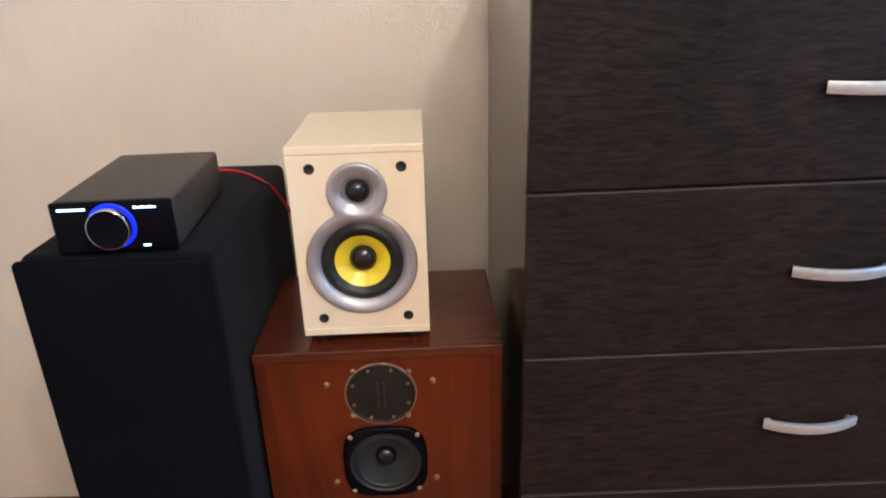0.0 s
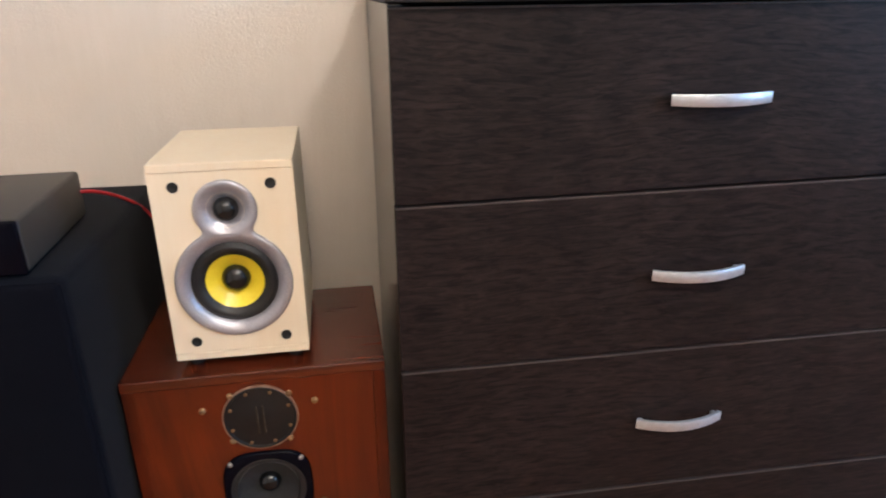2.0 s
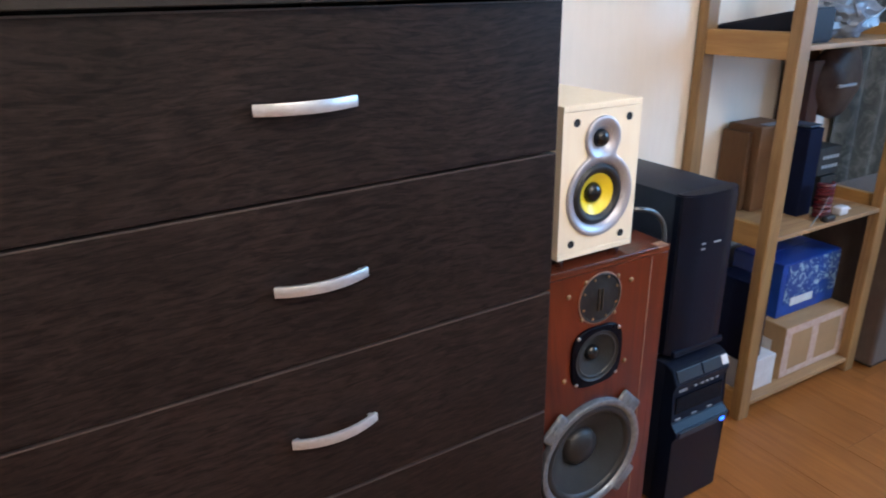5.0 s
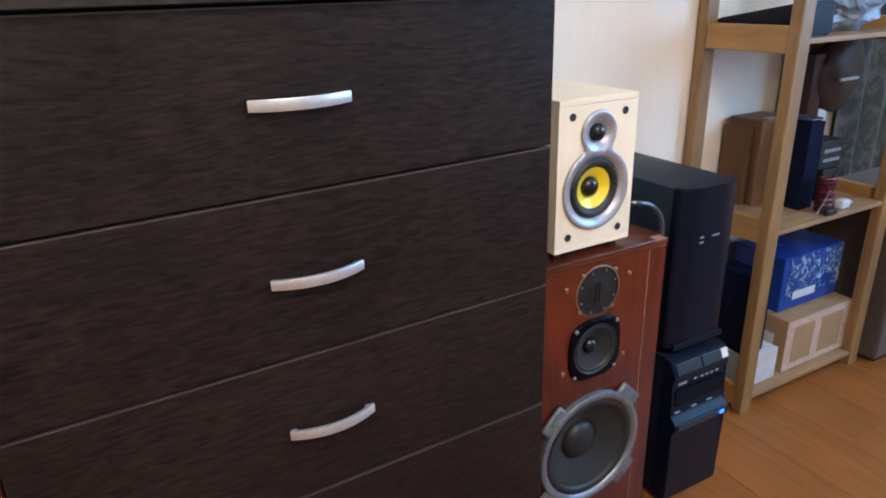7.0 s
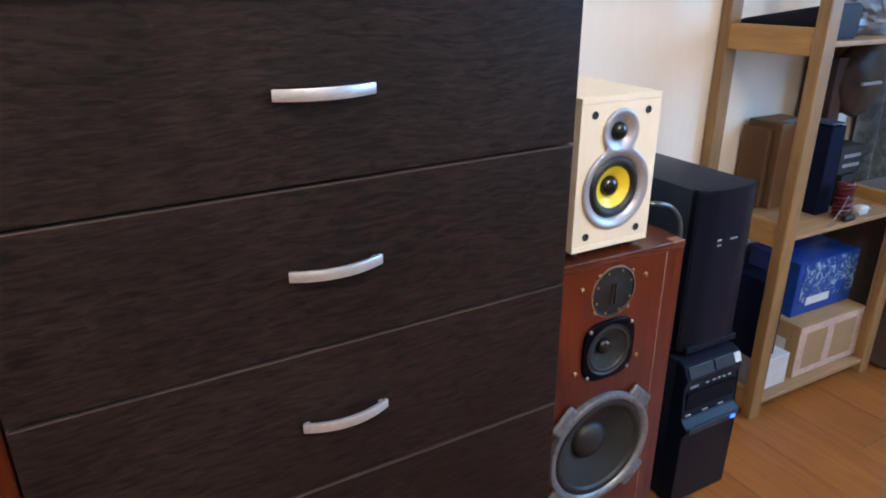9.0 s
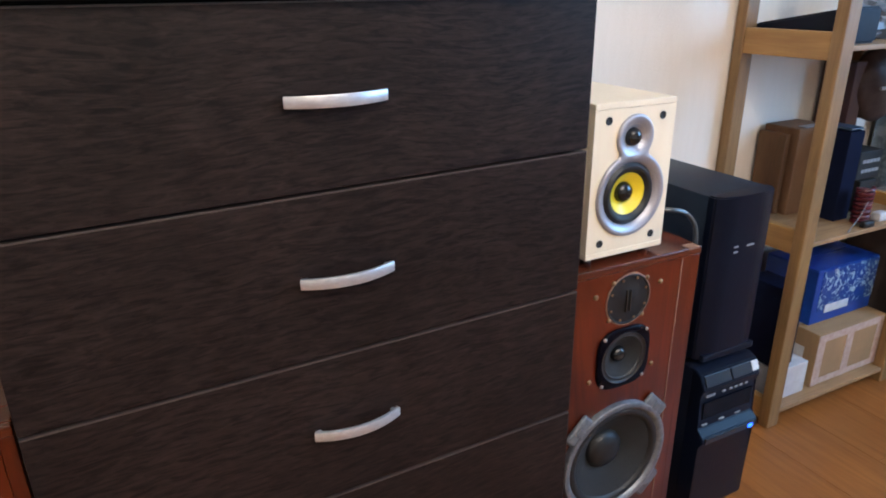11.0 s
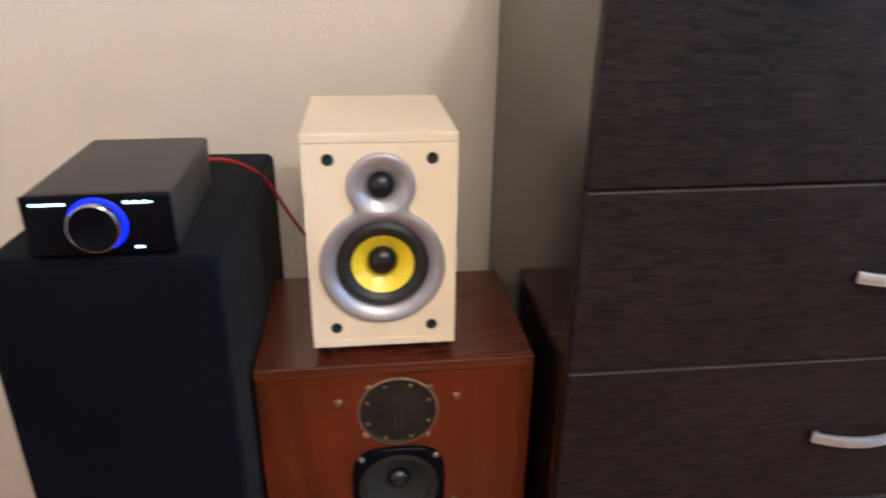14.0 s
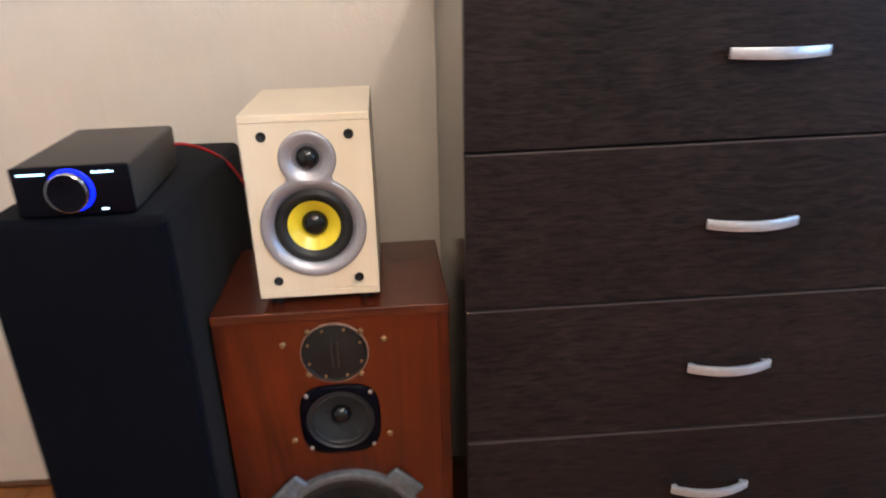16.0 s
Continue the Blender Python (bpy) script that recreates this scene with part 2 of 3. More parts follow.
def lathe(profile, x=0.0, y=0.0, z=0.0, seg=56, axis="y", bm=None):
    """Turn (radius, height) pairs; axis y: heights point towards -y (out of a front); axis z: up."""
    bm = bm or bmesh.new()
    rings = []
    for r, h in profile:
        ring = []
        for i in range(1 if r < 1e-6 else seg):
            a = 2 * math.pi * i / seg
            if axis == "y":
                ring.append(bm.verts.new((x + r * math.cos(a), y - h, z + r * math.sin(a))))
            else:
                ring.append(bm.verts.new((x + r * math.cos(a), y + r * math.sin(a), z + h)))
        rings.append(ring)
    for a, b in zip(rings, rings[1:]):
        for i in range(seg):
            j = (i + 1) % seg
            q = [a[i % len(a)], a[j % len(a)], b[j % len(b)], b[i % len(b)]]
            q = list(dict.fromkeys(q))
            if len(q) > 2:
                bm.faces.new(q)
    return bm


def tube(points, radius, seg=8, fine=10):
    """A round cable through points, smoothed."""
    P = [Vector(p) for p in points]
    P = [P[0] * 2 - P[1]] + P + [P[-1] * 2 - P[-2]]
    line = []
    for i in range(1, len(P) - 2):
        for k in range(fine):
            t = k / fine
            a, b, c, d = P[i - 1], P[i], P[i + 1], P[i + 2]
            line.append(0.5 * (2 * b + (c - a) * t + (2 * a - 5 * b + 4 * c - d) * t * t + (3 * b - 3 * c + d - a) * t ** 3))
    line.append(P[-2])
    bm = bmesh.new()
    rings = []
    for i, p in enumerate(line):
        d = (line[min(i + 1, len(line) - 1)] - line[max(i - 1, 0)]).normalized()
        u = d.orthogonal().normalized() if i == 0 else (u - d * u.dot(d)).normalized()
        w = d.cross(u)
        rings.append([bm.verts.new(p + radius * (u * math.cos(2 * math.pi * k / seg) + w * math.sin(2 * math.pi * k / seg))) for k in range(seg)])
    for a, b in zip(rings, rings[1:]):
        for k in range(seg):
            bm.faces.new((a[k], a[(k + 1) % seg], b[(k + 1) % seg], b[k]))
    bm.faces.new(rings[0][::-1])
    bm.faces.new(rings[-1])
    return bm


def plate(outline, holes, y0, y1, lip=0.0):
    """A flat plate in the xz plane with holes, from y0 (back) to y1 (front), its rim rounded over by lip."""
    bm = bmesh.new()

    def loop(pts, y):
        vs = [bm.verts.new((px, y, pz)) for px, pz in pts]
        return vs, [bm.edges.new((vs[i], vs[(i + 1) % len(vs)])) for i in range(len(vs))]

    def inset(pts, d):
        out = []
        for i in range(len(pts)):
            a, b = Vector(pts[i - 1]), Vector(pts[(i + 1) % len(pts)])
            t = (b - a).normalized()
            out.append((pts[i][0] - t.y * d, pts[i][1] + t.x * d))
        return out

    steps = [(0.0, y0), (0.0, y1 + (y0 - y1) * 0.6), (lip * 0.3, y1 + (y0 - y1) * 0.22), (lip, y1)] if lip else [(0.0, y0), (0.0, y1)]
    prev = None
    edges = []
    for d, y in steps:
        vs, es = loop(inset(outline, d), y)
        if prev:
            for i in range(len(vs)):
                bm.faces.new((prev[i], prev[(i + 1) % len(vs)], vs[(i + 1) % len(vs)], vs[i]))
        prev, edges = vs, es
    for h in holes:
        edges += loop(h, y1)[1]
    bmesh.ops.triangle_fill(bm, edges=edges, use_beauty=True, use_dissolve=False)
    return bm


def circle(cx, cz, r, n=72):
    return [(cx + r * math.cos(2 * math.pi * i / n), cz + r * math.sin(2 * math.pi * i / n)) for i in range(n)]


def bars(x0, x1, z0, z1, n, y, material, parent, name="marking", slant=0.0):
    """Unreadable writing: a row of plain bars on a front at y."""
    bm = bmesh.new()
    w = (x1 - x0) / n
    for i in range(n):
        box(x0 + i * w, x0 + (i + 0.82) * w, y - 0.0007, y, z0, z1 - slant * (i % 2), bm=bm)
    return part(name, bm, material, parent)


# ---- the room ----
XW, XE, YS, YN, ZC = -1.25, 3.3, -2.6, 1.402, 2.55
T = 0.12


def structure(name, bm, material, label, category):
    return tagged(part(name, bm, material, None, label), label, category, kind="structure")


structure("wall_north", box(XW - T, XE + T, YN, YN + T, 0, ZC), M_WALL, "beige wallpapered wall behind the furniture", "wall")
# unseen wall, set close so its bounced light fills the shade left of the chest
structure("wall_west", box(XW - T, XW, YS, YN, 0, ZC), M_WALL, "beige wallpapered side wall", "wall")
structure("wall_south", box(XW - T, XE + T, YS - T, YS, 0, ZC), M_WALL, "beige wallpapered wall behind the viewer", "wall")
_w = bmesh.new()
for y0, y1, z0, z1 in ((YS, -1.10, 0, ZC), (0.30, YN, 0, ZC), (-1.10, 0.30, 0, 1.0), (-1.10, 0.30, 2.2, ZC)):
    box(XE, XE + T, y0, y1, z0, z1, bm=_w)
structure("wall_east", _w, M_WALL, "beige wallpapered wall with the window opening", "wall")
structure("ceiling", box(XW - T, XE + T, YS - T, YN + T, ZC, ZC + 0.1), M_CEIL, "plain white painted ceiling", "ceiling")
structure("baseboard", box(XW, XE, YN - 0.016, YN - 0.0005, 0.0005, 0.010, 0.003), M_SKIRT, "brown wooden skirting along the wall", "baseboard")
floor = structure("floor", box(XW - T, XE + T, YS - T, YN + T, -0.1, -0.009), M_FLOOR, "orange-brown laminate floor boards", "floor")
win = thing("window_1", pose(XE + 0.05, -0.40, 1.0), "white window frame set in the side wall", "window", kind="structure")
for dims in ((-0.03, 0.03, -0.70, -0.65, 0, 1.2), (-0.03, 0.03, 0.65, 0.70, 0, 1.2), (-0.03, 0.03, -0.65, 0.65, 0, 0.05), (-0.03, 0.03, -0.65, 0.65, 1.15, 1.2)):
    part("window_frame", box(*dims, 0.004), M_WHITE, win)

# ---- chest of drawers ----
CH_W, CH_D, CH_H = 0.789, 0.545, 1.203
chest = thing("chest_of_drawers", pose(0.181, 0.849, 0, 0, 0, 1.35), "tall dark wenge chest with five closed drawers and silver bow handles", "chest of drawers")
for n, d in (("side_panel", (0.001, 0.017, 0.019, CH_D, 0, 1.178)), ("side_panel", (CH_W - 0.030, CH_W - 0.014, 0.019, CH_D, 0, 1.178))):
    part(n, box(*d, 0.0008), M_WENGE_SIDE, chest)
part("back_panel", box(0.018, CH_W - 0.031, CH_D - 0.006, CH_D, 0.02, 1.176), M_WENGE_SIDE, chest)
part("plinth", box(0.018, CH_W - 0.031, 0.03, 0.046, 0, 0.06), M_WENGE, chest)
part("top_board", box(-0.003, CH_W + 0.012, -0.014, CH_D, 1.179, CH_H, 0.0012), M_WENGE, chest)
part("edge_band", box(-0.002, CH_W + 0.011, -0.0148, -0.0142, 1.1800, 1.2020), M_WENGE_SIDE, chest)


def bow_handle():
    """A bowed flat bar, square at its ends, with two short feet behind."""
    bm = bmesh.new()
    L, B, n = 0.0635, 0.0165, 22
    prof = [(-0.5, -0.4), (-0.4, -0.5), (0.4, -0.5), (0.5, -0.4), (0.5, 0.4), (0.4, 0.5), (-0.4, 0.5), (-0.5, 0.4)]
    rings = []
    for i in range(n + 1):
        u = -1 + 2 * i / n
        x, y = L * u, -0.0065 - B * (1 - u * u)
        t = Vector((L, 2 * B * u, 0)).normalized()
        nrm = Vector((-t.y, t.x, 0))
        thick, tall = 0.0062, 0.0135 + 0.001 * (1 - u * u)
        rings.append([bm.verts.new(Vector((x, y, 0)) + nrm * (a * thick) + Vector((0, 0, b * tall))) for a, b in prof])
    for a, b in zip(rings, rings[1:]):
        for k in range(8):
            bm.faces.new((a[k], a[(k + 1) % 8], b[(k + 1) % 8], b[k]))
    bm.faces.new(rings[0])
    bm.faces.new(rings[-1])
    for s in (-1, 1):
        box(s * 0.0560 - 0.0035, s * 0.0560 + 0.0035, -0.012, 0.0, -0.0045, 0.0045, 0.001, bm=bm)
    return bm


# the top two fronts hang slightly askew: seam heights at their left and right ends
_edges = ((1.1735, 1.1745), (0.9470, 0.9550), (0.7188, 0.7222), (0.4895, 0.4895), (0.2575, 0.2575), (0.0275, 0.0275))


def askew(bm, lo, hi):
    """Tilt the lower and upper edge of a front between the given left and right heights."""
    z0, z1 = min(lo), max(hi)
    for v in bm.verts:
        u = min(max(v.co.x / CH_W, 0), 1)
        a0, a1 = lo[0] + (lo[1] - lo[0]) * u - z0, hi[0] + (hi[1] - hi[0]) * u - z1
        v.co.z += a1 if z0 >= min(hi) or v.co.z > (z0 + z1) / 2 else a0
    return bm


_handle_mesh = None
for hi, lo in zip(_edges, _edges[1:]):
    lo2 = (lo[0] + 0.0045, lo[1] + 0.0045)
    drawer = part("drawer", askew(box(0.0005, CH_W - 0.0005, 0, 0.018, min(lo2), max(hi), 0.0012), lo2, hi), M_WENGE, chest)
    # thin proud band whose paler tone stands for light along the edge
    band = box(0.001, CH_W - 0.001, -0.0005, 0.0165, max(hi) - 0.0014, max(hi) + 0.0005, 0.0004)
    part("edge_band", askew(band, hi, hi), M_EDGE_LIT, drawer, "drawer top edge, toned paler for the light it catches")
    if _handle_mesh is None:
        hnd = part("bow_handle", bow_handle(), M_SILVER, drawer, "satin silver bow handle", smooth=True)
        _handle_mesh = hnd.data
    else:
        hnd = new("bow_handle", _handle_mesh)
        hnd.parent = drawer
        hnd["label"] = "satin silver bow handle"
    hnd.location = (0.397, 0, (sum(lo) + sum(hi)) / 4 + 0.0035)


# ---- small maple speakers ----
def figure_eight(n=150):
    """The rim of two joined round plates with a soft neck."""
    c1, r1, c2, r2, k = (0, 0.114), 0.0785, (0, 0.2188), 0.0415, 0.013
    o = Vector((0, 0.184))

    def sd(p):
        d1, d2 = (p - Vector(c1)).length - r1, (p - Vector(c2)).length - r2
        h = max(k - abs(d1 - d2), 0) / k
        return min(d1, d2) - h * h * k / 4
    out = []
    for i in range(n):
        a = 2 * math.pi * i / n
        d, r = Vector((math.cos(a), math.sin(a))), 0.0
        for _ in range(80):
            s = sd(o + d * r)
            if s > -1e-5:
                break
            r -= s * 0.9
        out.append(tuple(o + d * r))
    return out


def maple_speaker(m, label, F=0.012, D=0.250):
    sp = thing("bookshelf_speaker", m, label, "speaker", group="pair of small maple speakers")
    W, H = 0.184, 0.283
    t = 0.011
    z = F
    part("top_panel", box(-W / 2, W / 2, 0, D, z + H - t, z + H, 0.0012), M_MAPLE, sp)
    part("bottom_panel", box(-W / 2, W / 2, 0, D, z, z + t, 0.0012), M_MAPLE, sp)
    part("side_panel", box(-W / 2, -W / 2 + t, 0.0142, D, z + t, z + H - t, 0.0008), M_MAPLE, sp)
    part("side_panel", box(W / 2 - t, W / 2, 0.0142, D, z + t, z + H - t, 0.0008), M_MAPLE, sp)
    part("back_panel", box(-W / 2 + t, W / 2 - t, D - 0.012, D - 0.002, z + t, z + H - t), M_MAPLE, sp)
    bx, bz0, bz1 = W / 2 - 0.0001, z + t + 0.0003, z + H - t - 0.0003
    part("baffle", plate([(-bx, bz0), (bx, bz0), (bx, bz1), (-bx, bz1)], [circle(0, 0.114 + z, 0.062), circle(0, 0.2188 + z, 0.024)], 0.014, 0.0006), M_MAPLE, sp)
    eight = figure_eight()
    trim = plate([(x, zz + z) for x, zz in eight], [circle(0, 0.114 + z, 0.0735), circle(0, 0.2188 + z, 0.0365)], 0.0005, -0.0048, 0.003)
    lathe([(0.0735, 0.0048), (0.0718, 0.00465), (0.0696, 0.0041), (0.0672, 0.0031), (0.0645, 0.0016), (0.0616, -0.0006), (0.0590, -0.0032), (0.0576, -0.0054)], 0, 0, 0.114 + z, 72, bm=trim)
    lathe([(0.0365, 0.0048), (0.0345, 0.0045), (0.0320, 0.0037), (0.0290, 0.0023), (0.0260, 0.0005), (0.0230, -0.0015), (0.0200, -0.0037), (0.0164, -0.0066)], 0, 0, 0.2188 + z, 72, bm=trim)
    bmesh.ops.remove_doubles(trim, verts=trim.verts, dist=0.00002)
    part("trim_plate", trim, M_RING, sp, "silver figure-of-eight trim plate", smooth=True)
    woofer = part("woofer_surround", lathe([(0.0585, -0.0050), (0.0560, -0.0030), (0.0520, 0.0008), (0.0480, 0.0010), (0.0440, -0.0014), (0.0405, -0.0058), (0.0380, -0.0070)],
                                           0, 0, 0.114 + z, 64), M_RUBBER, sp, "black rubber surround", smooth=True)
    part("cone", lathe([(0.0395, -0.0058), (0.0320, -0.0110), (0.0200, -0.0192), (0.0185, -0.0205)], 0, 0, 0.114 + z, 64), M_YELLOW, woofer, "bright yellow cone", smooth=True)
    part("dust_cap", lathe([(0.0198, -0.0194), (0.0194, -0.0160), (0.0165, -0.0105), (0.0112, -0.0066), (0.0055, -0.0048), (0, -0.0043)], 0, 0, 0.114 + z, 48),
         M_GLOSS, woofer, "glossy black dust cap", smooth=True)
    part("tweeter", lathe([(0.0170, -0.0070), (0.0166, -0.0040), (0.0150, 0.0008), (0.0118, 0.0046), (0.0085, 0.0066), (0.0045, 0.0078), (0, 0.0082)], 0, 0, 0.2188 + z, 48),
         M_GLOSS, sp, "glossy black dome tweeter", smooth=True)
    for sx in (-1, 1):
        for zz in (0.0285, 0.2525):
            s = part("grille_socket", lathe([(0.0072, 0.0), (0.0072, 0.0010), (0.0062, 0.0013), (0.0050, 0.0010), (0.0042, 0.0004), (0, 0.0003)],
                                            sx * 0.0615, 0.0006, zz + z, 24), M_HOLE, sp, "black grille socket", smooth=True)
    for sx in (-1, 1):
        for yy in (0.025, D - 0.025):
            part("rubber_foot", lathe([(0, 0), (0.010, 0), (0.011, F - 0.001), (0.011, F + 0.001), (0, F + 0.001)], sx * 0.07, yy, 0, 20, "z"), M_RUBBER, sp)
    return sp


WOOD_TOP = 0.690
maple_speaker(pose(-0.037, 0.9545, WOOD_TOP, 0, 0, 2.0), "small maple speaker with yellow cone, beside the amplifier", 0.0155, 0.236)
maple_speaker(pose(1.1575, 0.970, WOOD_TOP + 0.0175, 0, 0, 0.5), "small maple speaker with yellow cone, beside stacked computers")


# ---- old three-way wooden speakers ----
def wooden_speaker(m, label, worn, foot=0.0, W=0.367):
    sp = thing("floor_speaker", m, label, "speaker", group="pair of old wooden speakers")
    H, D = WOOD_TOP, 0.272
    for x0, x1 in ((-W / 2, -W / 2 + 0.018), (W / 2 - 0.018, W / 2)):
        part("side_panel", box(x0, x1, 0.0015, D, 0, H - 0.016, 0.0012), M_MAHOG, sp)
    part("back_panel", box(-W / 2 + 0.018, W / 2 - 0.018, D - 0.014, D - 0.001, 0.018, H - 0.016), M_MAHOG, sp)
    part("bottom_panel", box(-W / 2 + 0.018, W / 2 - 0.018, 0.02, D - 0.001, 0, 0.018), M_MAHOG, sp)
    fx = W / 2 - 0.0183
    part("front_panel", plate([(-fx, 0.0), (fx, 0.0), (fx, H - 0.0163), (-fx, H - 0.0163)], [circle(0, 0.4885, 0.058), circle(0, 0.250, 0.124)], 0.019, 0.001), M_MAHOG, sp)
    part("top_panel", box(-W / 2 - 0.0005, W / 2 + 0.0005, -0.0005, D, H - 0.0157, H, 0.002), M_MAHOG_TOP, sp, "scuffed varnished top panel")
    if worn:
        part("edge_strip", box(W / 2 - 0.049, W / 2 - 0.0465, -0.0006, 0.0012, 0.004, H - 0.018), M_WORN, sp, "pale worn edge strip")
        part("edge_strip", box(W / 2 - 0.034, W / 2 - 0.006, -0.0012, 0.02, H - 0.0035, H + 0.0006, 0.0005), M_WORN, sp, "chipped pale corner")
    if foot:
        for sx in (-1, 1):
            for yy in (0.035, D - 0.035):
                part("rubber_foot", lathe([(0, -foot), (0.016, -foot), (0.018, 0.0005), (0, 0.0005)], sx * 0.14, yy, 0, 20, "z"), M_RUBBER, sp)
    # tweeter
    zt = 0.614
    tw = part("tweeter", lathe([(0.0525, 0.0), (0.0525, 0.0022), (0.0505, 0.0032), (0.0490, 0.0028), (0.0480, 0.0012), (0.024, 0.0006), (0.020, 0.0020), (0, 0.0022)], 0, 0.001, zt, 56), M_TWEET, sp,
              "dark round tweeter with a brass-coloured rim", smooth=True)
    part("rim", lathe([(0.0545, 0.0), (0.0542, 0.0020), (0.0520, 0.0026), (0.0515, 0.0)], 0, 0.0008, zt, 56), M_WORN, tw, smooth=True)
    for sx in (-0.0045, 0.0045):
        part("slot_bar", box(sx - 0.0012, sx + 0.0012, -0.0035, 0.0, zt - 0.026, zt + 0.020, 0.0005), M_SLOT, tw)
    for k in range(8):
        a = radians(22.5 + 45 * k)
        part("screw", lathe([(0.0028, 0.002), (0.0026, 0.0036), (0, 0.0044)], 0.0445 * math.cos(a), 0.001, zt + 0.0445 * math.sin(a), 10), M_BRASS, tw, smooth=True)
    for k in range(4):
        a = radians(42 + 90 * k)
        part("mounting_screw", lathe([(0.0050, 0.0), (0.0046, 0.0028), (0.0025, 0.0040), (0, 0.0042)], 0.058 * math.cos(a), 0.001, zt + 0.054 * math.sin(a), 14), M_BRASS, sp, "brass mounting screw", smooth=True)
    # midrange on a rounded square chassis
    zm, hw = 0.4885, 0.0670
    pts = []
    for i in range(96):
        a = 2 * math.pi * i / 96
        e = 3.3
        r = (abs(math.cos(a)) ** e + abs(math.sin(a)) ** e) ** (-1 / e)
        pts.append((hw * r * math.cos(a) * 0.98, zm + 0.0665 * r * math.sin(a)))
    md = part("midrange", plate(pts, [circle(0, zm, 0.0560)], 0.001, -0.0055, 0.003), M_PANEL, sp, "black midrange driver on a rounded square chassis", smooth=True)
    part("surround", lathe([(0.0562, 0.0055), (0.0550, 0.0062), (0.0528, 0.0040), (0.0500, 0.0032), (0.0470, 0.0044), (0.0445, 0.0010)], 0, 0.001, zm, 56), M_RUBBER, md, smooth=True)
    part("cone", lathe([(0.0448, 0.0014), (0.0320, -0.0070), (0.0165, -0.0150)], 0, 0.001, zm, 56), M_CONE, md, "grey paper cone", smooth=True)
    part("dust_cap", lathe([(0.0170, -0.0150), (0.0160, -0.0090), (0.0110, -0.0030), (0.0050, -0.0010), (0, -0.0005)], 0, 0.001, zm, 40), M_GLOSS, md, smooth=True)
    for sx in (-1, 1):
        for sz in (-1, 1):
            part("screw", lathe([(0.0040, 0.004), (0.0038, 0.0072), (0.002, 0.0084), (0, 0.0086)], sx * 0.0515, 0.001, zm + sz * 0.0515, 12), M_STEEL, md, smooth=True)
            part("grille_stud", lathe([(0.0055, 0.0), (0.0050, 0.003), (0.0030, 0.0046), (0, 0.0046)], sx * 0.0790, 0.001, 0.5430 + sz * 0.0910, 14), M_BRASS, sp, "aged brass grille stud", smooth=True)
    # woofer in a cast basket with four ears
    zw = 0.250
    wo = part("woofer", lathe([(0.1330, -0.001), (0.1330, 0.0090), (0.1310, 0.0125), (0.1270, 0.0140), (0.1210, 0.0130), (0.1170, 0.0095), (0.1150, 0.0060)], 0, 0.001, zw, 80), M_RIM, sp,
              "grey cast-basket woofer", smooth=True)
    for k in range(4):
        ear = bmesh.new()
        box(-0.034, 0.034, -0.0100, 0.0005, -0.022, 0.016, 0.007, 3, bm=ear)
        box(-0.009, 0.009, -0.0125, -0.0085, -0.012, 0.009, 0.002, bm=ear)
        e = part("ear", ear, M_BASKET, wo, smooth=True)
        a = radians(45 + 90 * k)
        e.matrix_local = Matrix.Translation((0.140 * math.cos(a), 0, zw + 0.140 * math.sin(a))) @ Matrix.Rotation(-(a - math.pi / 2), 4, "Y")
        for s in (-1, 1):
            sc = part("bolt", lathe([(0.0048, 0.010), (0.0046, 0.0125), (0.002, 0.0135), (0, 0.0135)], s * 0.020, 0.0, 0.001, 12), M_RUBBER, wo, smooth=True)
            sc.matrix_local = e.matrix_local
    part("surround", lathe([(0.1160, 0.0060), (0.1120, 0.0085), (0.1060, 0.0090), (0.1010, 0.0060), (0.0980, 0.0015)], 0, 0.001, zw, 80), M_RUBBER, wo, smooth=True)
    part("cone", lathe([(0.0985, 0.0020), (0.0800, -0.0090), (0.0600, -0.0215), (0.0440, -0.0320)], 0, 0.001, zw, 80), M_CONE, wo, "dusty grey paper cone", smooth=True)
    part("dust_cap", lathe([(0.0450, -0.0320), (0.0430, -0.0240), (0.0340, -0.0160), (0.0180, -0.0110), (0, -0.0095)], 0, 0.001, zw, 48), M_RUBBER, wo, smooth=True)
    return sp


wooden_speaker(pose(-0.0215, 0.9335, 0, 0, 0, 2.2), "old red-brown veneered three-way floor speaker beside a black speaker", False)
FOOT = 0.0175
wooden_speaker(pose(1.160, 0.950, FOOT, 0, 0, 0.0), "old red-brown veneered three-way floor speaker with a chipped corner", True, FOOT, 0.358)

# ---- black felt speaker ----
bs = thing("tower_speaker", pose(-0.338, 0.852, 0, 0, 0, 0.0), "large black felt-covered speaker box carrying the amplifier", "speaker")
part("cabinet", box(-0.125, 0.123, 0.012, 0.442, 0, 0.877, 0.013, 5), M_FELT, bs, smooth=True)
part("grille", box(-0.1245, 0.1225, -0.003, 0.0125, 0.01, 0.8750, 0.0075, 4), M_GRILLE, bs, "black cloth grille", smooth=True)
part("port_ring", lathe([(0.062, 0.001), (0.060, 0.003), (0.055, 0.004), (0.051, 0.001), (0.050, -0.001)], 0.02, -0.003, 0.262, 48), M_RUBBER, bs, "faint dark port ring", smooth=True)

